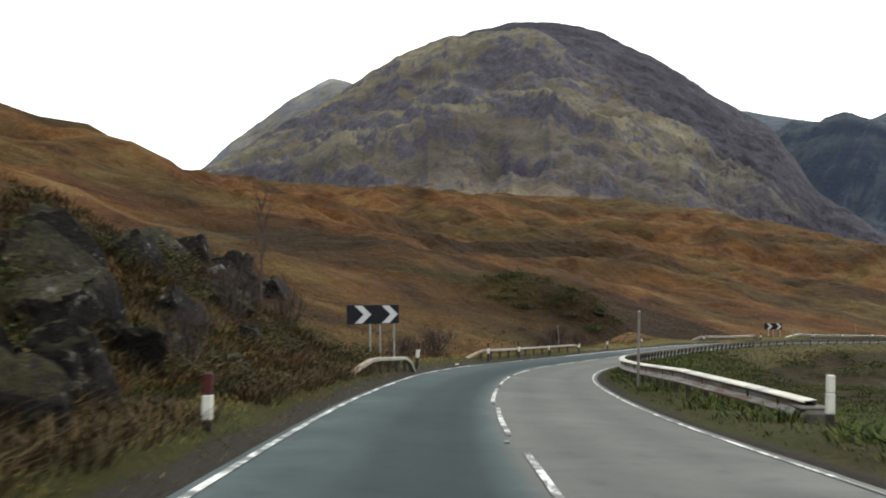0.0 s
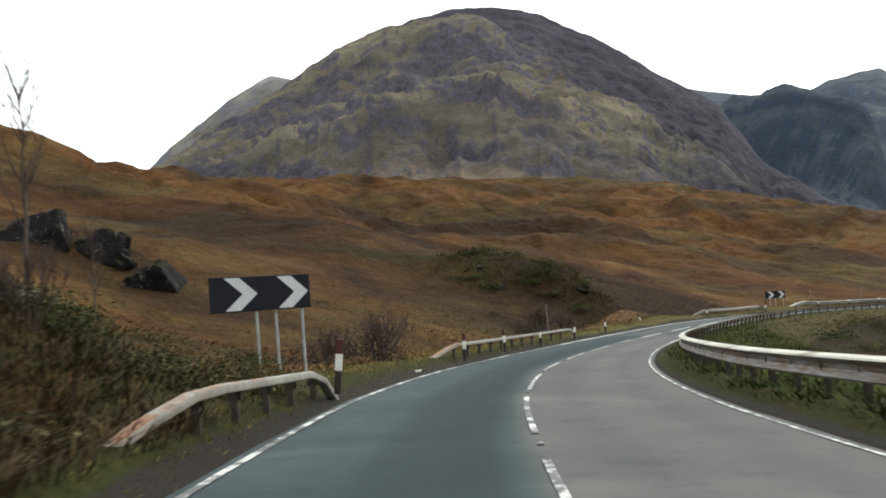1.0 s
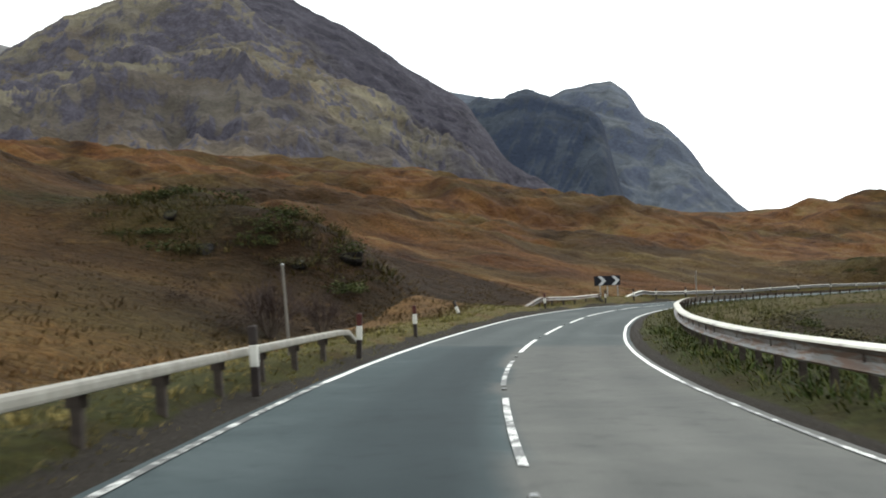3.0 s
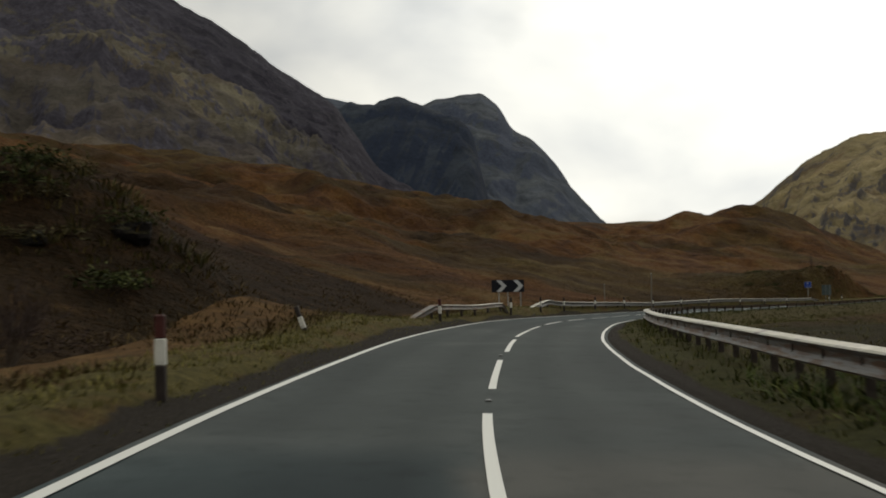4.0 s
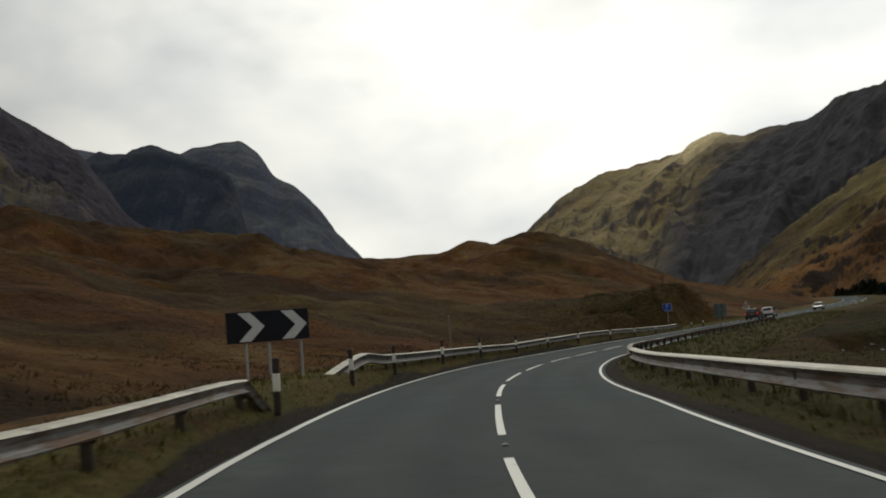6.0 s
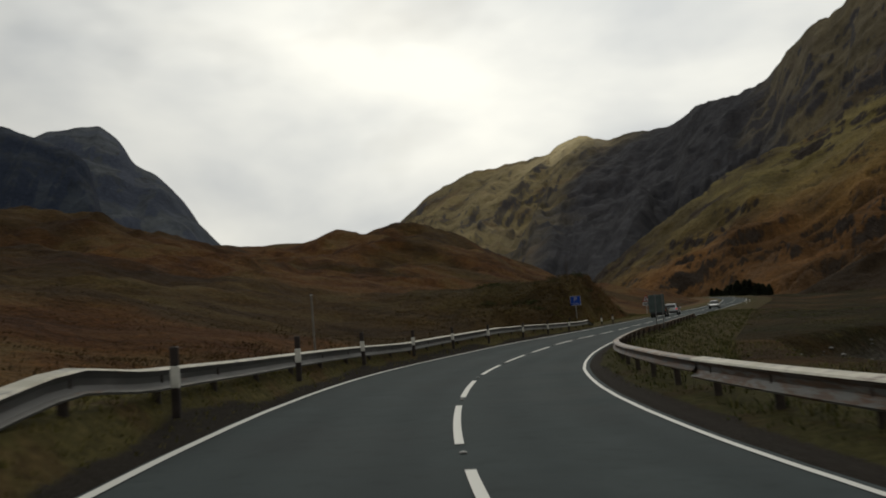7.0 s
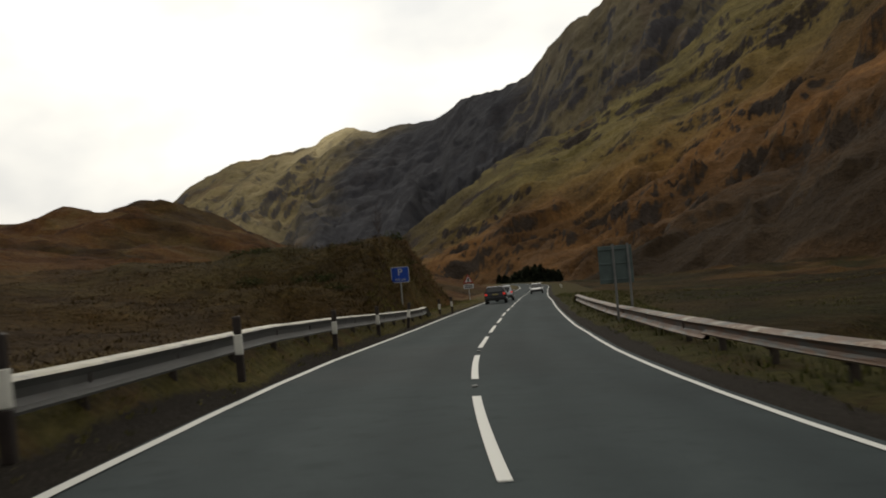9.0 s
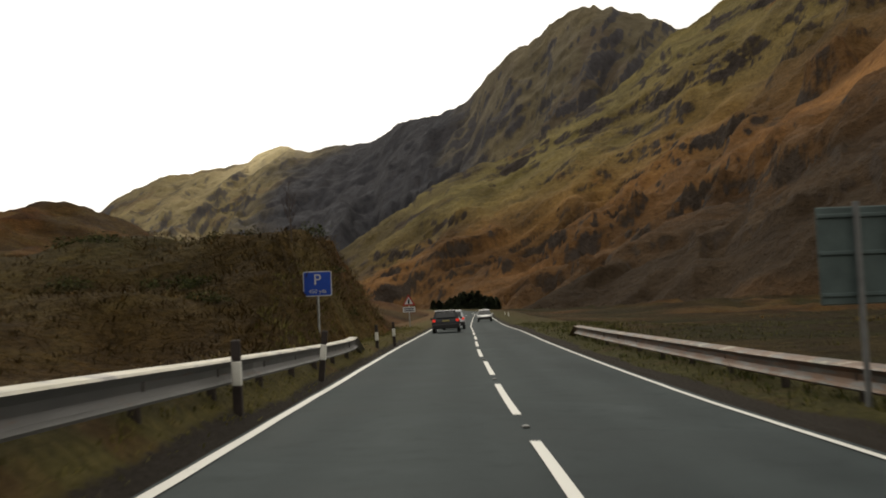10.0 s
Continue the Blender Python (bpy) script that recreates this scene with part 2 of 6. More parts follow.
def galvanised(name, rust, tone=1.0, clean=0.34):
    m = Mat(name, 0.55, 0.35, 0.4)
    v = m.scaled((0.35, 0.35, 4.0))
    n, s = m.noise(1.3, 6, 0.7), m.noise(3.0, 6, 0.7, v)
    c = m.ramp(n, (0.3, (0.085 * tone, 0.083 * tone, 0.081 * tone)), (0.6, (0.16 * tone, 0.159 * tone, 0.156 * tone)), (0.75, (0.25 * tone, 0.248 * tone, 0.242 * tone)))
    c = m.mix(m.own(), c, m.mix(1.0, c, (0.72, 0.72, 0.70), "MULTIPLY"))
    c = m.mix(m.span(s, rust, rust + 0.12, 0.0, 0.85), c, m.ramp(n, (0.3, (0.07, 0.035, 0.018)), (0.7, (0.19, 0.095, 0.045))))
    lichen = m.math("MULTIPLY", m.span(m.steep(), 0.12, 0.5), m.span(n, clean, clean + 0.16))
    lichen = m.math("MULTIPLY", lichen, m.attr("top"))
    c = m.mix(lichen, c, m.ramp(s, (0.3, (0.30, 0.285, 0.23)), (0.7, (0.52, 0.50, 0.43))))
    m.color(c)
    m.rough(n, 0.45, 0.7)
    m.bump(m.noise(14, 4), 0.12, 0.01)
    return m.m


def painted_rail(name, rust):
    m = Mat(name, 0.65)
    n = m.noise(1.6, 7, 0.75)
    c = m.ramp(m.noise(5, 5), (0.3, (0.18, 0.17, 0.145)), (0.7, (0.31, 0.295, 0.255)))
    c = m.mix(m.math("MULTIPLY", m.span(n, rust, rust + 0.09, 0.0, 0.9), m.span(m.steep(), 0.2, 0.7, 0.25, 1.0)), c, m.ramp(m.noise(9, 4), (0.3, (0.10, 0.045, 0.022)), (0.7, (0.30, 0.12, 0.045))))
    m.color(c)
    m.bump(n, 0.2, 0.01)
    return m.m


def blades_material(name, *cols):
    m = Mat(name, 0.9, spec=0.1)
    m.color(m.ramp(m.island(), *[(i / (len(cols) - 1), c) for i, c in enumerate(cols)]))
    return m.m


M_MOOR = moor_material()
M_ROAD, M_VERGE = road_material(), verge_material()
M_LINE, M_LINE_WORN = paint_material("road paint", (0.70, 0.70, 0.66), 0.62), paint_material("worn road paint", (0.60, 0.60, 0.57), 0.450)
M_DULLRAIL, M_RAIL, M_RUSTY, M_CREAM = galvanised("dull galvanised steel", 0.58), galvanised("galvanised steel", 0.45, 1.9), galvanised("rusting steel", 0.42, 0.95, 0.52), painted_rail("cream painted rail", 0.56)
M_CREAM_RUST = painted_rail("rust-streaked cream rail", 0.44)
M_POST = plain("weathered post", (0.050, 0.039, 0.032), 0.8, 0, 0.45, 6)
M_WHITE, M_BLACK = plain("white paint", (0.60, 0.59, 0.54), 0.6, 0, 0.14, 5), plain("black paint", (0.026, 0.019, 0.017), 0.55, 0, 0.4, 7)
M_RED = plain("dull red reflector paint", (0.060, 0.014, 0.012), 0.5, 0, 0.35, 8)
M_WOOD = plain("grey timber", (0.17, 0.155, 0.135), 0.85, 0, 0.3, 3)
M_SIGNBLACK, M_SIGNWHITE = plain("sign black", (0.008, 0.009, 0.014), 0.55, 0, 0.3, 2, 0, 0.15), plain("sign white sheeting", (0.47, 0.48, 0.49), 0.35, 0, 0.1, 4, 0)
M_SIGNBLUE, M_SIGNRED = plain("sign blue", (0.010, 0.055, 0.33), 0.35, 0, 0.12, 2, 0), plain("sign red", (0.26, 0.018, 0.016), 0.35, 0, 0.12, 2, 0)
M_SIGNBACK = plain("grey-green sign back", (0.085, 0.115, 0.115), 0.5, 0.3, 0.25, 2)
M_STEEL = plain("dull galvanised tube", (0.36, 0.37, 0.37), 0.5, 0.6, 0.2, 5)
M_POLE = plain("dull grey post", (0.16, 0.165, 0.165), 0.6, 0.3, 0.25, 5)
M_CONC = plain("concrete", (0.27, 0.255, 0.23), 0.9, 0, 0.35, 5, 0.3)
M_CONC_DARK = plain("stained concrete", (0.075, 0.068, 0.060), 0.9, 0, 0.45, 5, 0.3)
M_BARK = plain("bark", (0.075, 0.058, 0.045), 0.9, 0, 0.4, 8, 0.4)
M_TWIG = plain("twigs", (0.050, 0.034, 0.030), 0.9, 0, 0.35, 3, 0)
M_STUD = plain("road stud casting", (0.12, 0.12, 0.115), 0.45, 0.6, 0.3, 20)
M_RUBBER = plain("tyre", (0.016, 0.016, 0.017), 0.75, 0, 0.3, 20)
M_RIM = plain("wheel alloy", (0.42, 0.43, 0.44), 0.3, 0.8, 0.15, 20, 0)
M_GLASS = plain("dark car glass", (0.012, 0.015, 0.018), 0.08, 0, 0.2, 2, 0, 0.6)
M_TAIL = plain("red lamp lens", (0.42, 0.012, 0.012), 0.15, 0, 0.2, 10, 0, 0.6)
M_TAIL.node_tree.nodes["Principled BSDF"].inputs["Emission Color"].default_value = (1.0, 0.05, 0.03, 1)
M_TAIL.node_tree.nodes["Principled BSDF"].inputs["Emission Strength"].default_value = 0.8
M_PLATE = plain("number plate", (0.30, 0.25, 0.10), 0.4, 0, 0.1, 10, 0)
M_CARDARK, M_CARSILVER, M_CARWHITE = (plain(n, c, 0.22, 0.4, 0.12, 3, 0, 0.6) for n, c in (("dark blue-black car paint", (0.008, 0.009, 0.013)), ("silver car paint", (0.46, 0.48, 0.50)), ("pale car paint", (0.62, 0.63, 0.63))))
M_TRIM = plain("black plastic trim", (0.020, 0.020, 0.021), 0.6, 0, 0.2, 10, 0)


def rock_material():
    m = Mat("wet dark rock", 0.85, spec=0.12)
    n, f = m.noise(1.1, 7, 0.7), m.noise(6, 6, 0.75)
    c = m.ramp(n, (0.36, (0.007, 0.006, 0.006)), (0.55, (0.017, 0.014, 0.013)), (0.72, (0.044, 0.038, 0.034)))
    c = m.mix(m.math("MULTIPLY", m.span(m.steep(), 0.45, 0.85), m.span(f, 0.35, 0.6)), c, m.ramp(n, (0.35, (0.030, 0.030, 0.010)), (0.65, (0.070, 0.060, 0.022))))
    lichen = m.math("ADD", m.math("MULTIPLY", m.noise(9, 5, 0.8), 0.45), m.math("MULTIPLY", m.noise(1.7, 5, 0.65, None, 1.2), 0.55))
    c = m.mix(m.span(lichen, 0.565, 0.625, 0.0, 0.85), c, (0.22, 0.215, 0.20))
    m.color(c)
    m.bump(n, 1.0, 0.7).bump(f, 0.9, 0.14)
    return m.m


def water_material():
    m = Mat("river water", 0.12, spec=0.5)
    m.color(m.ramp(m.noise(0.5, 4), (0.3, (0.035, 0.038, 0.036)), (0.7, (0.085, 0.088, 0.082))))
    m.bump(m.noise(2.2, 5, 0.6, m.scaled((1, 1, 1)), 0.5), 0.5, 0.08)
    return m.m


M_ROCK, M_WATER = rock_material(), water_material()
M_GRASS = blades_material("verge grass blades", (0.059, 0.048, 0.017), (0.155, 0.127, 0.040), (0.310, 0.236, 0.090))
M_BRACKEN = blades_material("dead bracken and moor grass", (0.085, 0.045, 0.019), (0.142, 0.076, 0.029), (0.205, 0.128, 0.054))
M_GREENVERGE = blades_material("green verge grass blades", (0.048, 0.046, 0.014), (0.120, 0.112, 0.032), (0.235, 0.200, 0.070))
M_DARKMOOR = blades_material("dark moor grass", (0.042, 0.029, 0.014), (0.074, 0.050, 0.021), (0.120, 0.084, 0.033))
M_HEATHER = blades_material("dark heather", (0.048, 0.031, 0.018), (0.086, 0.056, 0.028), (0.135, 0.092, 0.042))

# ---------- numbers for the land ----------
def hash2(ix, iy, seed):
    h = (ix.astype(np.int64) * 374761393 + iy.astype(np.int64) * 668265263 + seed * 982451653) & 0xFFFFFFFF
    h = ((h ^ (h >> 13)) * 1274126177) & 0xFFFFFFFF
    return ((h ^ (h >> 16)) & 0xFFFF) / 65535.0


def value_noise(x, y, seed=0):
    ix, iy = np.floor(x), np.floor(y)
    u, v = x - ix, y - iy
    u, v = u * u * u * (u * (6 * u - 15) + 10), v * v * v * (v * (6 * v - 15) + 10)
    a, b = hash2(ix, iy, seed), hash2(ix + 1, iy, seed)
    c, d = hash2(ix, iy + 1, seed), hash2(ix + 1, iy + 1, seed)
    return (a + (b - a) * u) * (1 - v) + (c + (d - c) * u) * v - 0.5


def fbm(x, y, size, octaves=5, seed=0, gain=0.5, ridged=False):
    """Layered noise of about -1 to 1, its largest lumps `size` metres across; ridged: sharp crests."""
    total, amp = 0.0 * x, 1.0
    for k in range(octaves):
        ca, sa = math.cos(0.7 * k), math.sin(0.7 * k)
        n = 2 * value_noise((x * ca - y * sa) / size + 17.3 * k, (x * sa + y * ca) / size - 9.1 * k, seed + k)
        total, amp, size = total + amp * (1 - 2.4 * abs(n) if ridged else n), amp * gain, size * 0.5
    return total * (1 - gain) * 1.3


def step(x, a, b):
    u = np.clip((x - a) / (b - a), 0, 1)
    return u * u * (3 - 2 * u)


def bump_at(x, y, cx, cy, rx, ry=None, turn=0.0):
    ca, sa = math.cos(radians(turn)), math.sin(radians(turn))
    u, v = (x - cx) * ca + (y - cy) * sa, -(x - cx) * sa + (y - cy) * ca
    return np.exp(-((u / rx) ** 2 + (v / (ry or rx)) ** 2))


# The road's centre: the time at which the camera passes, x, y, z.
CENTRE = np.array([
    (-3.0, 0.3, -60.0, 1.1), (-1.5, 0.7, -30.0, 0.9), (0.0, 0.88, 0.1, 0.68), (0.5, 0.84, 9.94, 0.56), (1.0, 0.96, 19.85, 0.42), (1.5, 1.53, 29.71, 0.31), (2.0, 2.54, 39.83, 0.21), (2.5, 4.28, 49.86, 0.1),
    (3.0, 6.64, 59.71, -0.04), (3.5, 9.53, 69.40, -0.13), (4.0, 12.99, 78.90, -0.16), (4.5, 17.13, 88.13, -0.12), (5.0, 21.9, 97.15, -0.02), (5.5, 26.98, 106.03, 0.07), (6.0, 32.58, 114.60, 0.10), (6.5, 38.52, 122.79, 0.07), (7.0, 44.83, 130.59, -0.02), (7.5, 51.3, 138.05, -0.13),
    (8.0, 58.25, 144.98, -0.21), (8.5, 65.68, 151.42, -0.28), (9.0, 73.62, 157.36, -0.38), (9.5, 81.92, 162.94, -0.44), (10.0, 90.42, 168.10, -0.45), (10.5, 99.08, 172.82, -0.49), (11.0, 107.5, 177.32, -0.52), (12.0, 125.7, 186.8, -0.5),
    (13.0, 145.7, 197.0, -0.46), (14.5, 173.2, 211.1, -0.46), (17.0, 225.0, 237.0, -0.3), (20.0, 278.0, 263.5, 0.2), (22.0, 312.0, 285.0, 0.8), (24.5, 345.0, 322.0, 2.0), (32.0, 395.0, 470.0, 6.0)])
HALF_LEFT = np.array([(-3, 2.98), (0, 2.98), (1, 3.12), (2, 3.3), (3, 3.23), (4, 3.15), (5, 3.16), (6, 3.14), (7, 3.48), (8, 3.6), (9, 3.62), (9.5, 3.46), (10, 3.26), (11, 3.2), (32, 3.2)])
HALF_RIGHT = np.array([(-3, 3.3), (0, 3.3), (1, 3.27), (2, 3.18), (3, 3.12), (4, 2.95), (5, 2.62), (5.5, 2.66), (6, 2.82), (7, 3.05), (8, 2.93), (9, 2.92), (10, 2.92), (11, 2.9), (32, 2.9)])


def spline(values, k):
    """A smooth curve through the rows of values; k: row numbers with fractions."""
    i = np.clip(np.floor(k).astype(int), 0, len(values) - 2)
    u = (k - i)[:, None]
    p0, p1 = values[np.maximum(i - 1, 0)], values[i]
    p2, p3 = values[i + 1], values[np.minimum(i + 2, len(values) - 1)]
    return 0.5 * (2 * p1 + (p2 - p0) * u + (2 * p0 - 5 * p1 + 4 * p2 - p3) * u**2 + (3 * p1 - p0 - 3 * p2 + p3) * u**3)


_rows = spline(CENTRE, np.linspace(0, len(CENTRE) - 1, 6000))
_len = np.r_[0, np.cumsum(np.hypot(*np.diff(_rows[:, 1:3], axis=0).T))]
ROAD_LENGTH = _len[-1]
STEP = 0.5
S = np.arange(0, ROAD_LENGTH, STEP)
RT, RX, RY, RZ = (np.interp(S, _len, _rows[:, c]) for c in range(4))
TX, TY = np.gradient(RX, S), np.gradient(RY, S)
TN = np.hypot(TX, TY)
TX, TY = TX / TN, TY / TN
BANK = 0.02 + 0.02 * step(RT, 0, 2)
BANK *= 1 - 0.7 * step(RT, 10, 14)


def s_of(t):
    return float(np.interp(t, RT, S))


def on_road(s, lat, up=0.0):
    """The world's place at s metres along the road, lat metres right of its centre, up metres above its surface."""
    x, y, z, tx, ty, b = (np.interp(s, S, a) for a in (RX, RY, RZ, TX, TY, BANK))
    return x + ty * lat, y - tx * lat, z - b * np.clip(lat, -4.5, 4.5) + up


def heading(s):
    """Degrees by which the road there is turned from +y, to the left."""
    return math.degrees(math.atan2(-float(np.interp(s, S, TX)), float(np.interp(s, S, TY))))


def road_frame(x, y):
    """Metres along the road and right of its centre, for arrays of places."""
    k = np.arange(0, len(S), 6)
    shape, x, y = np.shape(x), np.ravel(x), np.ravel(y)
    s, lat = np.empty(len(x)), np.empty(len(x))
    for a in range(0, len(x), 20000):
        px, py = x[a:a + 20000, None], y[a:a + 20000, None]
        near = k[((px - RX[k]) ** 2 + (py - RY[k]) ** 2).argmin(1)]
        for _ in range(3):
            along = (px[:, 0] - RX[near]) * TX[near] + (py[:, 0] - RY[near]) * TY[near]
            near = np.clip(near + np.rint(along / STEP).astype(int), 0, len(S) - 1)
        along = (px[:, 0] - RX[near]) * TX[near] + (py[:, 0] - RY[near]) * TY[near]
        s[a:a + 20000] = S[near] + np.clip(along, -1, 1)
        lat[a:a + 20000] = (px[:, 0] - RX[near]) * TY[near] - (py[:, 0] - RY[near]) * TX[near]
        far = abs(along) > 2
        sign = np.where(lat[a:a + 20000] < 0, -1, 1)
        lat[a:a + 20000] = np.where(far, sign * np.hypot(px[:, 0] - RX[near], py[:, 0] - RY[near]), lat[a:a + 20000])
    return s.reshape(shape), lat.reshape(shape)


def land(x, y):
    """Height of the moor, and how far it is green, dark and stony, at arrays of places."""
    s, lat = road_frame(x, y)
    rz, bank, t = np.interp(s, S, RZ), np.interp(s, S, BANK), np.interp(s, S, RT)
    wl, wr = np.interp(t, *HALF_LEFT.T), np.interp(t, *HALF_RIGHT.T)
    left, right = -lat, lat
    # left: a low verge, then the moor climbs
    az = np.degrees(np.arctan2(x - 60, y - 130))
    top = 32 + 36 * (1 - step(az, 0, 32)) + 50 * (1 - step(az, -62, -34))
    climb = 0.30 + (0.212 + 0.10 * (1 - step(az, -62, -32))) * np.maximum(left - 8.5, 0)
    rise = np.minimum(climb, top) - 3.0 * np.exp(-((climb - top) / 5.0) ** 2)
    verge = 0.04 + bank * np.minimum(left, 4.5) + (0.26 * step(left - wl, 0.25, 1.0) + 0.34 * step(left - wl, 0.05, 0.85) * step(t, 6.4, 7.0) * (1 - step(t, 10.2, 11.5))) - 0.15 * step(left - wl, 2.5, 6)
    hl = rz * np.exp(-np.maximum(left - 10, 0) / 80) + verge * (1 - step(left, 7, 13)) + np.where(left > 7, rise * step(left, 7, 13), 0)
    rough = step(left, 12, 60)
    lumps = fbm(x, y, 46, 5, 3) * (0.5 + 3.2 * rough) + fbm(x, y, 150, 3, 8) * 3.5 * step(left, 40, 120)
    hl = hl + lumps * step(left, 6, 22)
    below = 1 - step(climb, top - 14, top - 5)
    hl = hl + below * step(left, 14, 45) * (2.7 * fbm(x, y, 34, 5, 52, 0.58, True) + 1.9 * fbm(x, y, 15, 5, 53, 0.58)) * (0.5 + 0.5 * step(left, 40, 90))
    # the cutting on the left at the start, with its rocks
    cut = step(left, 4.3, 10.5) * (1 - step(left, 60, 130)) * (1 - step(t, 1.3, 2.7))
    hl = hl + cut * (3.2 + 1.2 * fbm(x, y, 7, 4, 21)) * (1 + 0.02 * np.maximum(left - 10, 0))
    hl = hl + 2.4 * bump_at(x, y, -17, 79, 5, 3.5, 10)
    # knolls
    hl = hl + (3.4 + 1.2 * fbm(x, y, 8, 3, 46)) * bump_at(x, y, 12.5, 120, 6.5, 9, 25) + 1.2 * bump_at(x, y, 17, 117, 5, 6) + 8 * bump_at(x, y, 262, 356, 55, 40, 40)
    # the cut bluff beside the straight
    ragged = left + 0.9 * fbm(x, y, 5, 4, 47, 0.6)
    bluff = step(t + 0.25 * fbm(x, y, 9, 4, 48), 11.15, 12.1) * (1 - step(t, 12.5, 13.5)) * step(ragged, 4.7, 6.8) * (1 - step(left, 13, 34))
    hl = hl + bluff * (5.0 + 0.9 * fbm(x, y, 11, 5, 49, 0.58) + 0.5 * fbm(x, y, 4, 3, 50, 0.55, True)) * (1 - 0.5 * step(left, 8, 18))
    hl = hl + step(left, 9, 18) * (0.55 * fbm(x, y, 9, 3, 44) + 0.9 * fbm(x, y, 19, 3, 45))
    # right: the bank falls to the river flats, and climbs again far over
    deep = 1 - 0.45 * step(t, 6.0, 8.0) + 0.14 * step(t, 8.6, 9.8) - 0.34 * step(t, 11.4, 13.0)
    fall = deep * (-2.9 * step(right, 5.0 + 2.5 * step(t, 5.5, 7), 13.0 + 6 * step(t, 5.5, 7)) - 0.5 * step(right, 13, 40))
    near = right - RIVER_LAT(t)
    late = -0.9 * step(right, 5.0, 10.0) - 1.7 * step(near, -9.0, -5.5)
    fall = fall + (late - fall) * step(t, 5.5, 7.0) * (1 - step(t, 12.0, 13.5))
    river = np.exp(-((right - RIVER_LAT(t)) / 7.0) ** 2) * step(t, 0.5, 2.5)
    over = 0.11 * np.maximum(right - 190, 0) * step(az, 45, 70) + 0.06 * np.maximum(right - 260, 0)
    hr = rz * np.exp(-np.maximum(right - 10, 0) / 60) + (0.04 - bank * np.minimum(right, 4.5)) * (1 - step(right, 6, 12)) + 0.10 * step(right - wr, 0.4, 1.0) * (1 - step(right, 5, 7)) + fall + np.minimum(over, 60)
    hr = hr + (fbm(x, y, 30, 5, 5) * 0.75 + fbm(x, y, 8, 3, 6) * 0.25) * step(right, 7, 18) - 0.9 * river + 1.3 * bump_at(x, y, 47, 98, 12, 7, 30) + step(right, 24, 45) * step(t, 7.5, 9) * (1.6 * fbm(x, y, 28, 5, 57, 0.55) + 0.8 * fbm(x, y, 11, 4, 58, 0.55, True))
    h = np.where(lat < 0, hl, hr)
    n = fbm(x, y, 22, 4, 31)
    n2 = fbm(x, y, 60, 4, 37)
    green = np.clip(np.where(lat < 0, 0.9 * bump_at(x, y, 12.5, 119, 9, 10) + 0.6 * bluff * step(n, -0.5, 0.2) + 0.9 * (1 - step(left, 8, 20)) * step(n, -0.3, 0.4) * (1 - 0.9 * step(t, 5.0, 6.5)), (0.55 + 0.45 * np.maximum(step(n + n2 + 0.6 * (1 - step(t, 5, 7)), -0.4, 0.4), 1 - step(t, 3.4, 4.4))) * (1 - step(right, 120, 260)) * (1 - 0.6 * step(t, 7.4, 8.8) * step(0.2 - n2, 0.0, 0.3))), 0, 1)
    dark = np.clip(np.where(lat < 0, 0.55 * (0.4 + 0.6 * step(t, 4.2, 5.0)) * step(n2 + 0.5 * n, 0.34, 0.70) * step(left, 14, 40) + 0.25 * cut + 0.4 * bump_at(x, y, 15, 114, 6, 4) + 0.1 * bluff + 0.9 * (1 - step(left, 40, 75)) * step(left, 6, 10) * step(t, 4.2, 5.0) * (1 - step(t, 6.6, 7.6)) * step(n, -0.7, 0.0), (0.30 * (1 - step(right, 35, 80)) * step(t, 3.4, 4.4) + 0.45 * step(t, 3.2, 4.2) * (1 - step(t, 6.0, 7.0)) + (0.25 + 0.35 * step(t, 3.4, 4.4)) * step(n - 0.3 * n2, 0.1, 0.5)) * (1 - 0.25 * step(t, 8, 9.5))), 0, 1)
    dark = np.clip(dark + np.where(lat < 0, 0.85 * step(t, 6.2, 7.4) * step(left, 6, 12) * (1 - step(left, 60, 130)) * (1 - step(t, 9.4, 10.8)) * step(n + n2, -0.7, 0.2) + 1.0 * bump_at(x, y, 21, 230, 8, 24, -15) + 0.8 * bump_at(x, y, 93, 226, 15, 8, 20) + 0.75 * bump_at(x, y, 120, 295, 24, 11, 20) + 0.9 * bump_at(x, y, -17, 78, 5, 4) + 0.8 * bump_at(x, y, -9, 74, 4, 3) + 0.6 * bump_at(x, y, 36, 129, 14, 6, 45), 0), 0, 1)
    green = np.clip(green + np.where(lat < 0, 0.5 * bump_at(x, y, 21, 230, 12, 30, -15) + 0.9 * bump_at(x, y, -4, 121, 12, 2.0, 8) + 0.5 * bump_at(x, y, 34, 132, 16, 5, 45) + 0.55 * (1 - step(left, 22, 40)) * step(left, 6, 10) * step(t, 3.8, 4.8) * (1 - step(t, 6.2, 7.2)) * step(n2, -0.3, 0.3), 0), 0, 1)
    strip_ = step(fbm(x + 2 * y, 3 * (y - 0.5 * x), 60, 3, 59), 0.05, 0.4) * step(right, 26, 40) * (1 - step(right, 150, 220)) * step(t, 8.5, 10)
    dark = dark * (1 - 0.9 * strip_ * (lat > 0))
    green = np.where(lat > 0, green * (1 - strip_) + 0.35 * strip_, green)
    stone = np.clip(np.where(lat > 0, river * step(river + 0.35 * n, 0.35, 0.6) * step(t, 4.4, 5.2), 0), 0, 1)
    return h, green, dark, stone, s, lat


def BLUFF(t):
    """1 beside the cut bluff."""
    return step(t, 10.8, 11.2) * (1 - step(t, 13.5, 14.0))


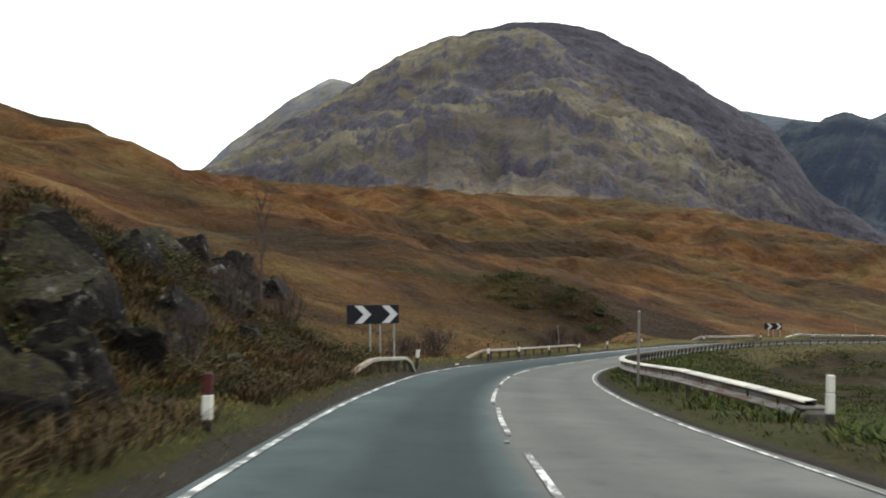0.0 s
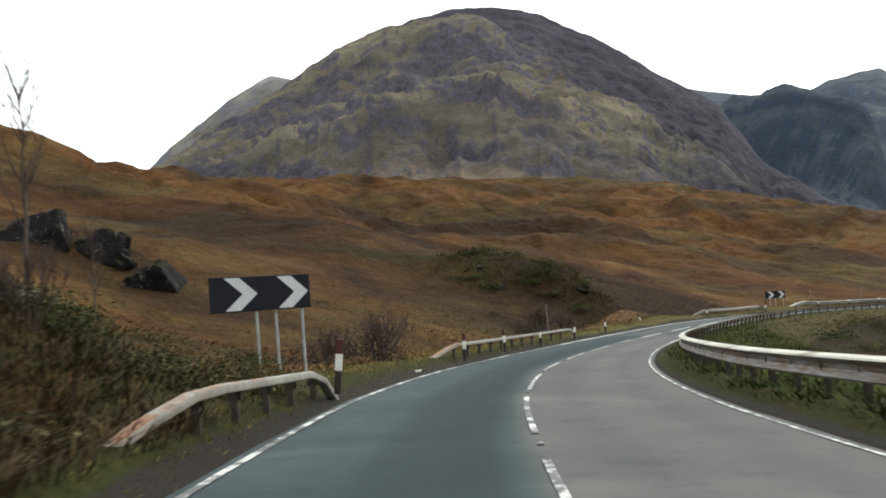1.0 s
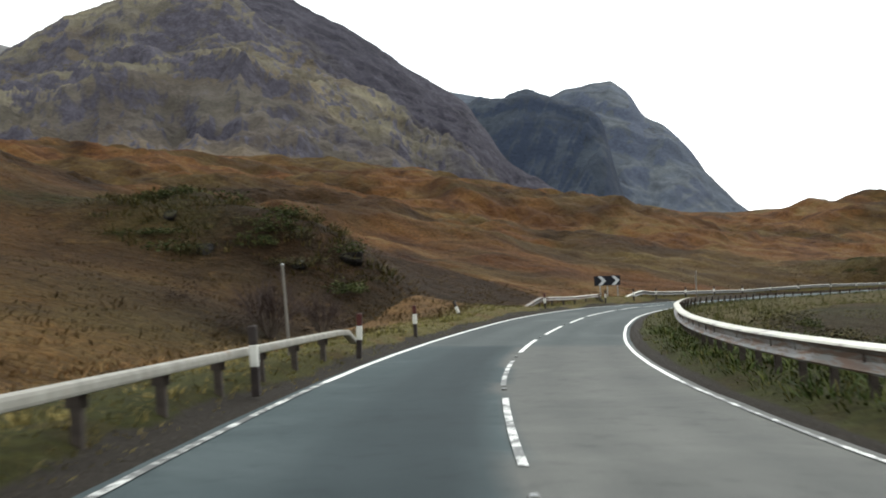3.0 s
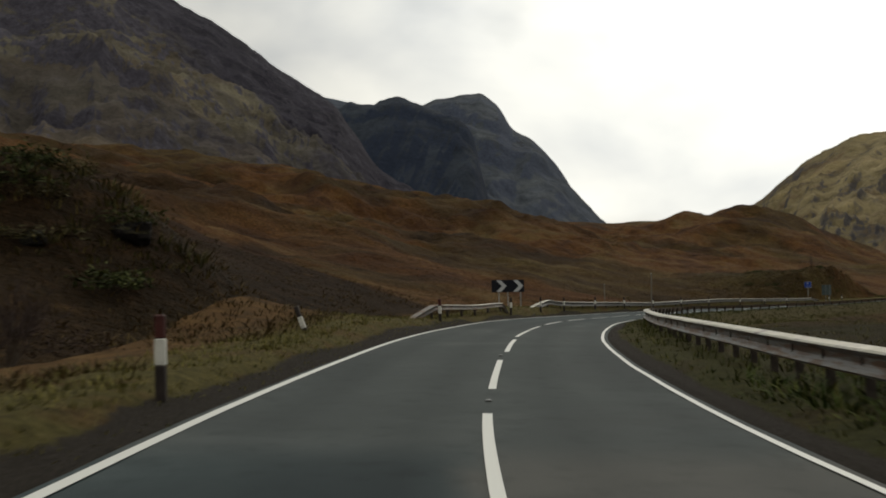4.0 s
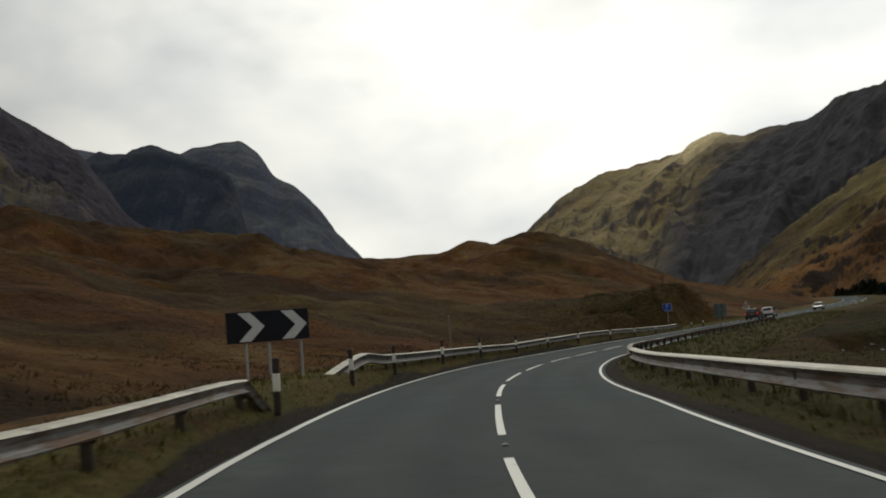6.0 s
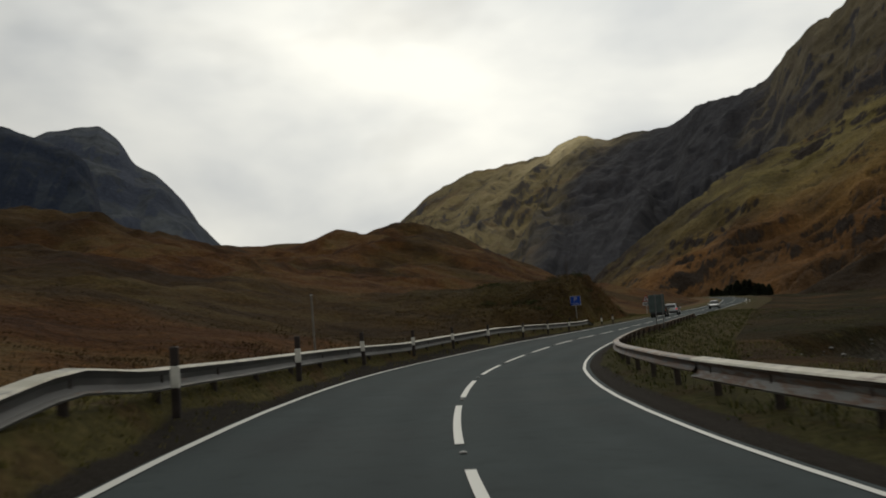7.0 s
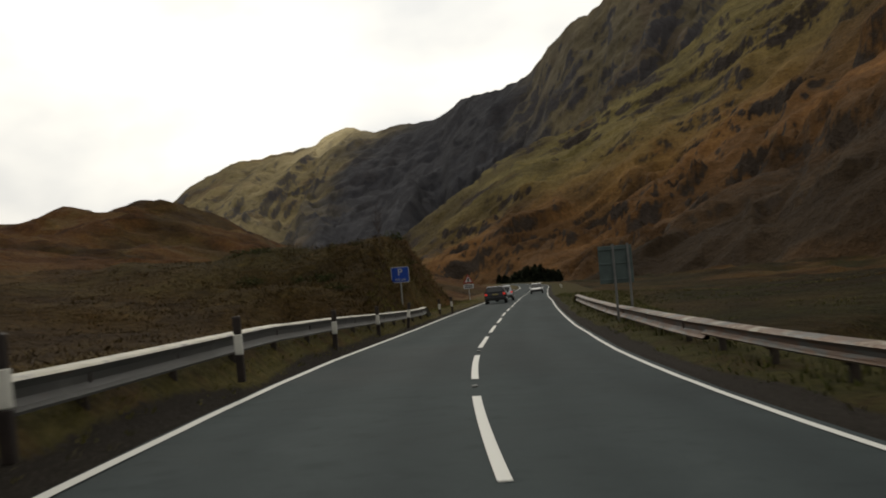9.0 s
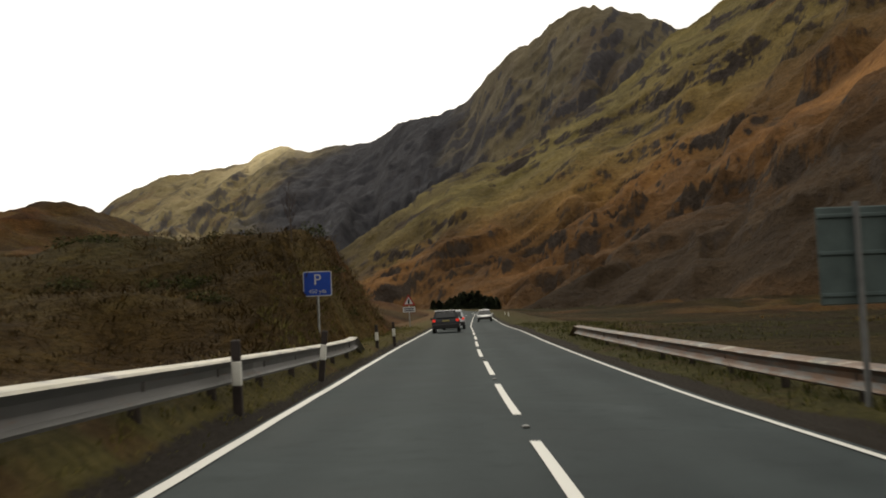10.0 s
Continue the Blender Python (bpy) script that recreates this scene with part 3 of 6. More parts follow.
def RIVER_LAT(t):
    return np.interp(t, [0, 3, 5, 6, 7, 9.0, 9.7, 10.9, 11.3, 11.8, 12.5, 14, 20], [70, 46, 25, 27, 31, 27, 20.5, 20, 26, 40, 65, 130, 320])


# ---------- mesh helpers ----------
def raw_mesh(name, verts, faces, mat, smooth=True, attrs=None):
    me = bpy.data.meshes.new(name)
    verts, faces = np.asarray(verts, np.float32), np.asarray(faces, np.int32)
    n, k = faces.shape
    me.vertices.add(len(verts))
    me.vertices.foreach_set("co", verts.ravel())
    me.loops.add(n * k)
    me.loops.foreach_set("vertex_index", faces.ravel())
    me.polygons.add(n)
    me.polygons.foreach_set("loop_start", np.arange(0, n * k, k, dtype=np.int32))
    me.polygons.foreach_set("use_smooth", np.full(n, smooth))
    for key, values in (attrs or {}).items():
        a = me.attributes.new(key, "FLOAT", "POINT")
        a.data.foreach_set("value", np.asarray(values, np.float32).ravel())
    me.materials.append(mat)
    me.update(calc_edges=True)
    me.validate()
    return me


def grid_faces(rows, cols):
    i = np.arange((rows - 1) * (cols - 1))
    a = i // (cols - 1) * cols + i % (cols - 1)
    return np.stack([a, a + 1, a + cols + 1, a + cols], 1)


def part(name, bm, mat, parent=None, label=""):
    """Links a bmesh as one mesh object under a thing or a part."""
    me = bpy.data.meshes.new(name)
    bm.to_mesh(me)
    bm.free()
    me.materials.append(mat)
    ob = new(name, me)
    ob.parent = parent
    return tagged(ob, label)


def part_mesh(name, me, parent=None, label=""):
    ob = new(name, me)
    ob.parent = parent
    return tagged(ob, label)


def thing(name, m, label, category, group=""):
    e = new(name)
    e.empty_display_size = 0.2
    e.matrix_world = m
    return tagged(e, label, category, group)


def box(bm, x0, y0, z0, x1, y1, z1, bevel=0.0, turn=None):
    """Adds a box, its edges bevelled; turn: a matrix for it."""
    made = bmesh.ops.create_cube(bm, size=1)["verts"]
    bmesh.ops.transform(bm, verts=made, matrix=Matrix.LocRotScale(((x0 + x1) / 2, (y0 + y1) / 2, (z0 + z1) / 2), None, (x1 - x0, y1 - y0, z1 - z0)))
    if bevel:
        edges = {e for v in made for e in v.link_edges}
        made = list({v for f in bmesh.ops.bevel(bm, geom=list(edges), offset=bevel, segments=1, affect="EDGES")["faces"] for v in f.verts} | {v for v in made if v.is_valid})
    if turn:
        bmesh.ops.transform(bm, verts=made, matrix=turn)
    return bm


def tube(bm, a, b, r0, r1=None, sides=8):
    a, b = Vector(a), Vector(b)
    turn = (b - a).to_track_quat("Z", "Y").to_matrix().to_4x4()
    bmesh.ops.create_cone(bm, cap_ends=True, segments=sides, radius1=r0, radius2=r0 if r1 is None else r1, depth=(b - a).length, matrix=Matrix.Translation((a + b) / 2) @ turn)
    return bm


def prism(bm, outline, y0, y1):
    """A plate: an outline in x and z, from y0 to y1."""
    front = [bm.verts.new((x, y0, z)) for x, z in outline]
    back = [bm.verts.new((x, y1, z)) for x, z in outline]
    bm.faces.new(front)
    bm.faces.new(back[::-1])
    for i in range(len(outline)):
        j = (i + 1) % len(outline)
        bm.faces.new((front[j], front[i], back[i], back[j]))
    bmesh.ops.recalc_face_normals(bm, faces=bm.faces)
    return bm


# ---------- ground, one sheet ----------
def ground():
    fine, coarse = np.arange(-32, 96, 0.24), np.arange(96, 328, 3.0)
    az = np.radians(np.r_[fine, coarse, [328]])
    r = np.r_[0.0, np.r_[np.geomspace(1.5, 60, 110), np.geomspace(61, 420, 300), np.geomspace(426, 4900, 60)]]
    A, Rr = np.meshgrid(az, r)
    x, y = 30 + np.sin(A) * Rr, 70 + np.cos(A) * Rr
    h, green, dark, stone, s, lat = land(x, y)
    inner = 1 - step(abs(lat), 8.0, 10.0)
    t = np.interp(s, S, RT)
    inner = inner * (1 - BLUFF(t) * step(-lat, 4.9, 5.4))
    far = step(Rr, 600, 1500)
    h = h * (1 - far) + 20 * far - 0.35 * inner * (abs(lat) < 10)
    me = raw_mesh("ground", np.stack([x, y, h], -1).reshape(-1, 3), grid_faces(len(r), len(az))[:, ::-1], M_MOOR, True, {"green": green, "dark": dark, "stone": stone})
    tagged(new("ground", me), "rust-brown bracken and grass moorland rising from the road", "ground", kind="structure")


ground()


# ---------- road, its verges and its paint ----------
def strip(name, s, lats, ups, mat, attrs=None, smooth=True):
    """A strip along the road; lats and ups: arrays of rows along s and columns across."""
    ss = np.broadcast_to(s[:, None], lats.shape)
    x, y, z = on_road(ss, lats, ups)
    return raw_mesh(name, np.stack([x, y, z], -1).reshape(-1, 3), grid_faces(*lats.shape)[:, ::-1], mat, smooth, attrs)


def road():
    s = S[: int(len(S) - 2)]
    t = np.interp(s, S, RT)
    wl, wr = np.interp(t, *HALF_LEFT.T), np.interp(t, *HALF_RIGHT.T)
    u = np.linspace(0, 1, 25)
    ragged_l = 0.28 + 0.10 * fbm(s, 0 * s, 3, 4, 61)
    ragged_r = 0.30 + 0.10 * fbm(s, 0 * s + 50, 3, 4, 62)
    lats = -(wl + ragged_l)[:, None] * (1 - u) + (wr + ragged_r)[:, None] * u
    ss = np.broadcast_to(s[:, None], lats.shape)
    tt = np.broadcast_to(t[:, None], lats.shape)
    seam = -0.15 + 0.12 * fbm(ss, 0 * ss, 4, 3, 63)
    older = step(lats, seam, seam + 0.06) * (1 - step(tt, 4.4, 4.5)) + step(tt, 4.4, 4.5) * (0.05 + 0.33 * (1 - step(tt, 6.0, 7.2)))
    damp = (1 - step(tt, 4.4, 4.5)) * step(lats, -2.3 + 0.3 * fbm(ss, 0 * ss, 9, 3, 65), -1.6) * (1 - step(lats, seam - 0.35, seam - 0.05)) + step(tt, 4.4, 5) * (0.22 * step(tt, 5.8, 7.3) + 0.55 * step(fbm(ss * 0.35, lats * 1.6, 4, 4, 66), 0.05, 0.5))
    track = np.zeros_like(lats)
    for c in (-2.3, -0.75, 0.85, 2.3):
        track += np.exp(-((lats - c) / 0.35) ** 2)
    ups = 0.006 * fbm(ss * 1.0, lats, 2.0, 3, 64)
    me = strip("road", s, lats, ups, M_ROAD, {"older": older, "track": np.clip(track, 0, 1), "damp": np.clip(damp, 0, 1)})
    ob = tagged(new("road", me), "two-lane worn grey asphalt road with a newer darker near lane", "road", kind="structure")

    # edge lines
    keep = (t > -1) & (t < 27)
    s2, t2, wl2, wr2 = s[keep], t[keep], wl[keep], wr[keep]
    s_cut = 3.9
    for name, edge, width, seed in (("edge_line", -wl2, 0.135, 71), ("edge_line", wr2, 0.092, 72)):
        width = np.where(t2 < s_cut, width * 0.74, width)[:, None]
        wob = 0.012 * fbm(s2, 0 * s2, 2, 3, seed)
        lat = (edge + wob)[:, None] + np.array([[-0.5, 0.5]]) * width
        for old, pick in ((True, t2 <= s_cut), (False, t2 >= s_cut - 0.03)):
            part_mesh(name, strip(name, s2[pick], lat[pick], np.full(lat[pick].shape, 0.012), M_LINE_WORN if old else M_LINE), ob, "worn, patchy white edge line" if old else "white painted edge line")
    # centre dashes: where each begins and ends along the road; a stud in each gap
    dashes = [(39.8, 46.1), (48.7, 55.0), (57.6, 63.9), (66.4, 72.8), (75.3, 81.8), (83.8, 90.3), (92.9, 99.6), (101.8, 108.4), (110.7, 117.3), (119.6, 126.1), (128.9, 135.1), (137.2, 143.5), (146.6, 152.6), (155.6, 161.8), (164.6, 170.7), (172.5, 178.5), (179.0, 183.2), (186.2, 192.7),
              (195.5, 202.2), (205.4, 211.6), (213.9, 220.0), (222.1, 227.8), (230.8, 236.8), (239.2, 245.5), (248.2, 254.4), (257.0, 262.9), (265.8, 271.7), (274.6, 280.6), (283.4, 289.4)]
    dashes += [(292.2 + 8.9 * k, 298.2 + 8.9 * k) for k in range(22)]
    studs = []
    for k, (a, b) in enumerate(dashes):
        old = a < s_of(4.2)
        n = np.linspace(a, b, 13)
        c = 0.02 * math.sin(k * 2.1) + float(np.interp((a + b) / 2, [72, 84, 158, 166, 172, 178], [0.17, 0.0, 0.0, 0.13, 0.10, 0.0]))
        half = 0.046 if old else 0.058
        lat = np.stack([np.full(13, c - half), np.full(13, c + half)], 1)
        part_mesh("centre_dash", strip("centre_dash", n, lat, np.full(lat.shape, 0.012), M_LINE_WORN if old else M_LINE), ob)
        if k + 1 == len(dashes) or dashes[k + 1][0] > b + 1.8:
            studs.append(b + 1.4)
    return studs


STUDS = road()


def verges():
    s = S[::2][: len(S[::2]) - 2]
    t = np.interp(s, S, RT)
    wl, wr = np.interp(t, *HALF_LEFT.T), np.interp(t, *HALF_RIGHT.T)
    for side, w in ((-1, wl), (1, wr)):
        outs = np.r_[0.10, 0.25, 0.4, 0.6, 0.8, 1.0, 1.3, 1.7, 2.1, 2.6, 3.2, 4.0, 4.8, 5.6, 6.3, 6.9]
        lats = side * (w[:, None] + outs[None])
        ss = np.broadcast_to(s[:, None], lats.shape)
        x, y, _ = on_road(ss, lats)
        h, green, dark, stone, _, lat = land(x, y)
        out = np.broadcast_to(outs[None], lats.shape)
        lump = 0.07 * fbm(x, y, 1.1, 4, 81) * step(out, 0.5, 1.2)
        z = np.where(out < 0.2, on_road(ss, lats)[2] - 0.03, h + lump) - 0.5 * step(out, 5.5, 6.9) - (side < 0) * 0.9 * BLUFF(t)[:, None] * step(out, 1.5, 2.2)
        width = 0.48 + (0.18 * fbm(s, 0 * s + 30 * side, 7, 3, 82) + 0.12 * fbm(s, 0 * s + 11 * side, 1.8, 3, 83))[:, None] - 0.20 * (t[:, None] > 6.3) * (side < 0) - 0.20 * (1 - step(t, 3.4, 4.2))[:, None] * (side > 0)
        grit = 1 - step(out, width - 0.15, width + 0.35)
        me = raw_mesh("verge", np.stack([x, y, z], -1).reshape(-1, 3), grid_faces(*lats.shape)[:, ::(-1 if side > 0 else 1)], M_VERGE, True, {"grit": grit, "rough_ground": step(out, 1.0 + (1.6 * step(t, 1.2, 2.2) - 0.7 * step(t, 3.8, 4.6))[:, None], 2.4 + (2.1 * step(t, 1.2, 2.2) - 1.2 * step(t, 3.8, 4.6))[:, None]) * (0.9 if side < 0 else 0.35), "mud": np.broadcast_to((1 - step(t, 3.6, 4.6) if side < 0 else 0.62 + 0.38 * (1 - step(t, 4.0, 6.0)))[:, None], lats.shape)})
        tagged(new("verge", me), "grassy roadside verge with a gritty muddy edge", "verge", kind="structure")


verges()


# ---------- mountains ----------
def blurred(a, k):
    """A box blur, 2k + 1 cells wide each way."""
    for axis in (0, 1):
        p = np.pad(a, [(k + 1, k) if i == axis else (0, 0) for i in (0, 1)], mode="edge").cumsum(axis)
        n = a.shape[axis]
        a = (np.take(p, range(2 * k + 1, n + 2 * k + 1), axis) - np.take(p, range(0, n), axis)) / (2 * k + 1)
    return a


def mountain(name, label, mat, eye, crest, foot, base, rough, bands, profile=1.2, cliff=0.0, seed=0, step_az=0.09, rows=170, back=0.3, jag=1.0, low=0.35, lean=0.3, arch=None, ribs=0.0, knobs=0.0, pale=None, heath_shade=None, crag_at=(0.0, 0.35), grain=(120.0, 26.0)):
    """A mountain from its crest (azimuth and elevation in degrees as from the eye, distance in metres), falling to a foot nearer by.
    bands: (height, strength) of its rock ledges, which climb to the right by lean, or fall both ways from the azimuth arch."""
    crest = np.array(crest, float)
    az = np.arange(crest[0, 0], crest[-1, 0], step_az)
    el, rc = np.interp(az, crest[:, 0], crest[:, 1]), np.interp(az, crest[:, 0], crest[:, 2])
    k = np.exp(-0.5 * (np.arange(-6, 7) / 2.5) ** 2)
    el = np.convolve(np.pad(el, 6, mode="edge"), k / k.sum(), "valid")
    rf = np.broadcast_to(foot if np.ndim(foot) == 0 else np.interp(az, *np.array(foot, float).T), az.shape)
    zc = eye[2] + rc * np.tan(np.radians(el))
    u = np.r_[np.linspace(0, 1, rows), 1 + back * np.linspace(0.05, 1, 9)]
    U, A = np.meshgrid(u, np.radians(az), indexing="ij")
    R_ = np.where(U <= 1, rf + (rc - rf) * U, rc * U)
    x, y = eye[0] + np.sin(A) * R_, eye[1] + np.cos(A) * R_
    front = np.clip(U, 0, 1)
    shape = front**profile
    if cliff:
        shape = shape * (1 - cliff) + cliff * (0.30 * step(front, 0.0, 0.45) + 0.70 * step(front, 0.55, 0.95))
    z = base + (zc - base) * shape
    z = np.where(U > 1, base + (zc - base) * (1 - (U - 1) / back * 0.6), z)
    span_ = np.sin(np.pi * np.clip(front * 0.97 + 0.03, 0, 1)) ** 0.6
    ca = np.degrees(A)
    warp = fbm(x, y, 420, 4, seed + 5) * 90
    z = z + rough * span_ * fbm(x + warp, y - warp, 340, 6, seed + 9, 0.48)
    across = R_ * (A - radians(arch if arch is not None else 60.0))
    if ribs:
        # spurs and gullies that run down the slope, leaning with the bands
        down = ca * 0.035 * np.mean(rc) + (0.0 if arch is not None else 0.9) * (zc - z) + 0.5 * warp
        z = z + ribs * span_ * (fbm(down, front * 240, 190, 4, seed + 51, 0.5, True) - 0.25)
    z = z + knobs * span_ * (fbm(x + 0.3 * warp, y, 64, 5, seed + 41, 0.55, True) + 0.6 * fbm(x, y, 28, 4, seed + 43, 0.55))
    climb = -lean * np.sqrt(across**2 + 420**2) if arch is not None else lean * across
    for i, (tall, strength) in enumerate(bands):
        b = (z - climb + 1.5 * tall * fbm(x + warp, y, 6 * tall, 5, seed + 25 + i, 0.55)) / tall
        frac = b - np.floor(b)
        broken = np.clip(0.45 + 2.2 * fbm(x, y, 3.5 * tall, 3, seed + 33 + i), 0, 1.4)
        z = z + tall * strength * span_ * (step(frac, 0.52, 0.98) - frac) * broken
    z = z + jag * np.clip(front * 6 - 5, 0, 1) * (4.0 * fbm(ca * 40, 0 * ca, 40, 5, seed + 17, 0.55))
    # crag where the ground is steeper than the hill about it
    steep = np.hypot(np.gradient(z, axis=0) / np.maximum(np.gradient(R_, axis=0), 0.5), np.gradient(z, axis=1) / (R_ * radians(step_az)))
    steep = steep - blurred(steep, 22) + 0.10 * fbm(x, y, 180, 4, seed + 61) + 0.06 * fbm(x, y, 26, 4, seed + 63)
    crag = step(steep, *crag_at)
    # patches of growth drawn out along the bands
    turn = math.atan(lean)
    side = -np.sqrt(across**2 + 300**2) if arch is not None else across + 0.6 * warp
    along, over = side * math.cos(turn) + z * math.sin(turn), z * math.cos(turn) - side * math.sin(turn)
    streak = fbm(along / grain[0] + 0.006 * warp, over / grain[1] + 0.012 * warp + fbm(x, y, 90, 3, seed + 83), 1.0, 7, seed + 81, 0.64)
    z = np.where(U <= 0, z - 60, z)
    lowness = 1 - step(front + 0.14 * fbm(x, y, 150, 5, seed + 21), low * 0.5, low)
    whitened = 0 * x
    # on the ridge this paints sunlight: a bright crest and lighter left slope
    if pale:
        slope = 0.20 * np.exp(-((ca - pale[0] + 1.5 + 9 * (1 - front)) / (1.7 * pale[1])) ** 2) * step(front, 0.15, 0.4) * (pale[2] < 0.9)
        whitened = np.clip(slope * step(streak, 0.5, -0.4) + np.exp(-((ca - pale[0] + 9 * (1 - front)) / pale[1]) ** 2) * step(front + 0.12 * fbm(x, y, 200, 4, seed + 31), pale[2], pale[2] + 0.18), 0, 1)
    # heather, plus shade painted over the ridge's right face and the dome's shoulder
    heather = np.clip(heath_shade(ca, front, fbm(x, y, 240, 5, seed + 71)), 0, 1) if heath_shade else 0 * x
    me = raw_mesh(name, np.stack([x, y, z], -1).reshape(-1, 3), grid_faces(len(u), len(az)), mat, True, {"low": lowness, "pale": whitened, "crag": crag, "heath_shade": heather, "streak": streak})
    return tagged(new(name, me), label, "mountain", kind="structure")


M_DOME = mountain_material("heather and crag hillside", (0.071, 0.066, 0.081), (0.124, 0.110, 0.080), (0.112, 0.090, 0.064), (0.043, 0.040, 0.052), 0.05, grain=0.8)
# distance haze is mixed into the next three rock colours as a blue tint
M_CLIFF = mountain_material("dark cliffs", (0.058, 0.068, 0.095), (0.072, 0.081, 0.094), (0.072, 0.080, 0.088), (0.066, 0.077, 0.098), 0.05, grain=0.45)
M_FAR = mountain_material("far peak with mist in its colour", (0.098, 0.100, 0.118), (0.122, 0.116, 0.108), (0.11, 0.095, 0.075), (0.1, 0.1, 0.11), 0.05, (0.42, 0.43, 0.46), 0.5)
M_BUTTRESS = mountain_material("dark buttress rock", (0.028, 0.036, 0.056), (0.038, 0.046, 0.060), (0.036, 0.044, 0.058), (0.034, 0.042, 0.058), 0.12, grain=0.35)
# the brightest tone here stands in for sunlight on the crest
M_EAGACH = mountain_material("grass and scree ridge, sun and shade painted in", (0.064, 0.058, 0.060), (0.170, 0.136, 0.072), (0.15, 0.106, 0.060), (0.050, 0.050, 0.057), 0.0, (0.82, 0.68, 0.40), 0.4)
M_SPUR = mountain_material("bracken spur", (0.046, 0.038, 0.034), (0.158, 0.128, 0.053), (0.205, 0.102, 0.039), (0.052, 0.036, 0.023), 0.03, grain=1.0)

E0, E3, E10 = (0, 0, 2), (6, 60, 1.3), (90, 169, 1)
mountain("mountain_far_shoulder", "rocky peak behind the domed hill, mist painted into its grey", M_FAR, E0, [(-24, 7.0, 2300), (-15, 8.0, 2300), (-13.3, 8.8, 2300), (-12.1, 10.0, 2300), (-10.4, 11.3, 2300), (-8.4, 12.8, 2300), (-6.3, 14.0, 2300), (-5.1, 13.6, 2300), (-3, 12.0, 2300), (2, 10, 2300)], 900, 10, 40, [(60, 0.5)], 1.1, seed=11, pale=(-6.3, 1.1, 0.93), lean=-0.4)
# scattered heather; the dark upper right is cloud shade put into the colour
mountain("mountain_dome", "broad domed mountain of crag, olive grass and heather, cloud shade painted on its right shoulder", M_DOME, E0, [(-24, -1.0, 900), (-17, 5.0, 1000), (-14, 8.2, 1150), (-10, 10.6, 1400), (-7.2, 12.2, 1500), (-5.1, 13.6, 1550), (-2.7, 15.0, 1600), (-0.1, 16.1, 1620), (1.5, 16.35, 1640), (4.1, 16.9, 1650), (7.0, 16.75, 1650), (9.2, 16.1, 1640), (11.6, 14.8, 1620), (14.2, 13.1, 1600), (16.4, 11.6, 1600), (18.1, 10.4, 1560), (18.9, 9.2, 1500), (20.2, 7.2, 1380), (22.5, 5.4, 1200), (25.5, 3.4, 1100), (29, 0.0, 1100), (32, -1.6, 1100)], 330, -25, 40, [(70, 0.22), (30, 0.16)], 1.0, seed=3, low=0.40, step_az=0.07, rows=240, arch=-3.0, lean=0.60, knobs=11.0, ribs=8.0, crag_at=(-0.2, 0.75), grain=(110.0, 52.0), heath_shade=lambda a, f, n: 1.0 * step(a - 16 * (1 - f) + 9 * n, 2.0, 7.5) * step(f + 0.2 * n, 0.34, 0.60) + 0.45 * step(n, 0.0, 0.4))
mountain("mountain_cliffs", "craggy peak with haze-blue colouring and a steep stepped shoulder", M_CLIFF, E3, [(13.2, 11.54, 3900), (16.7, 11.74, 3900), (19.0, 11.24, 3850), (20.3, 10.94, 3800), (22.2, 10.74, 3800), (23.3, 10.84, 3800), (24.2, 11.21, 3800), (25.6, 11.41, 3800), (26.8, 11.46, 3800), (27.7, 10.71, 3750), (28.4, 9.41, 3700), (29.7, 8.71, 3650), (30.8, 7.41, 3600), (31.7, 5.86, 3550), (33.2, 4.12, 3500), (35.2, 2.42, 3400), (38.2, 0.42, 3200)], 1500, 0, 60, [(150, 0.35), (60, 0.3)], 1.7, 0.4, seed=7, step_az=0.06, rows=170, lean=-0.35, ribs=13.0, grain=(300.0, 90.0), heath_shade=lambda a, f, n: step(n, -0.1, 0.3))
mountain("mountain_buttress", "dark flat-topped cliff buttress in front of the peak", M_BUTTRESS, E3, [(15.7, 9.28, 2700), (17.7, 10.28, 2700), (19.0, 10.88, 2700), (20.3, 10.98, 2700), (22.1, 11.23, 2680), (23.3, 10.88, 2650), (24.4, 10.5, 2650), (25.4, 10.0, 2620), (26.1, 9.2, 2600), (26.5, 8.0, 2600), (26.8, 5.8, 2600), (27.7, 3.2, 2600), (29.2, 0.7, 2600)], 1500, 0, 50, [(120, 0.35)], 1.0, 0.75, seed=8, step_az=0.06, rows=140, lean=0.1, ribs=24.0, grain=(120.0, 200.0))
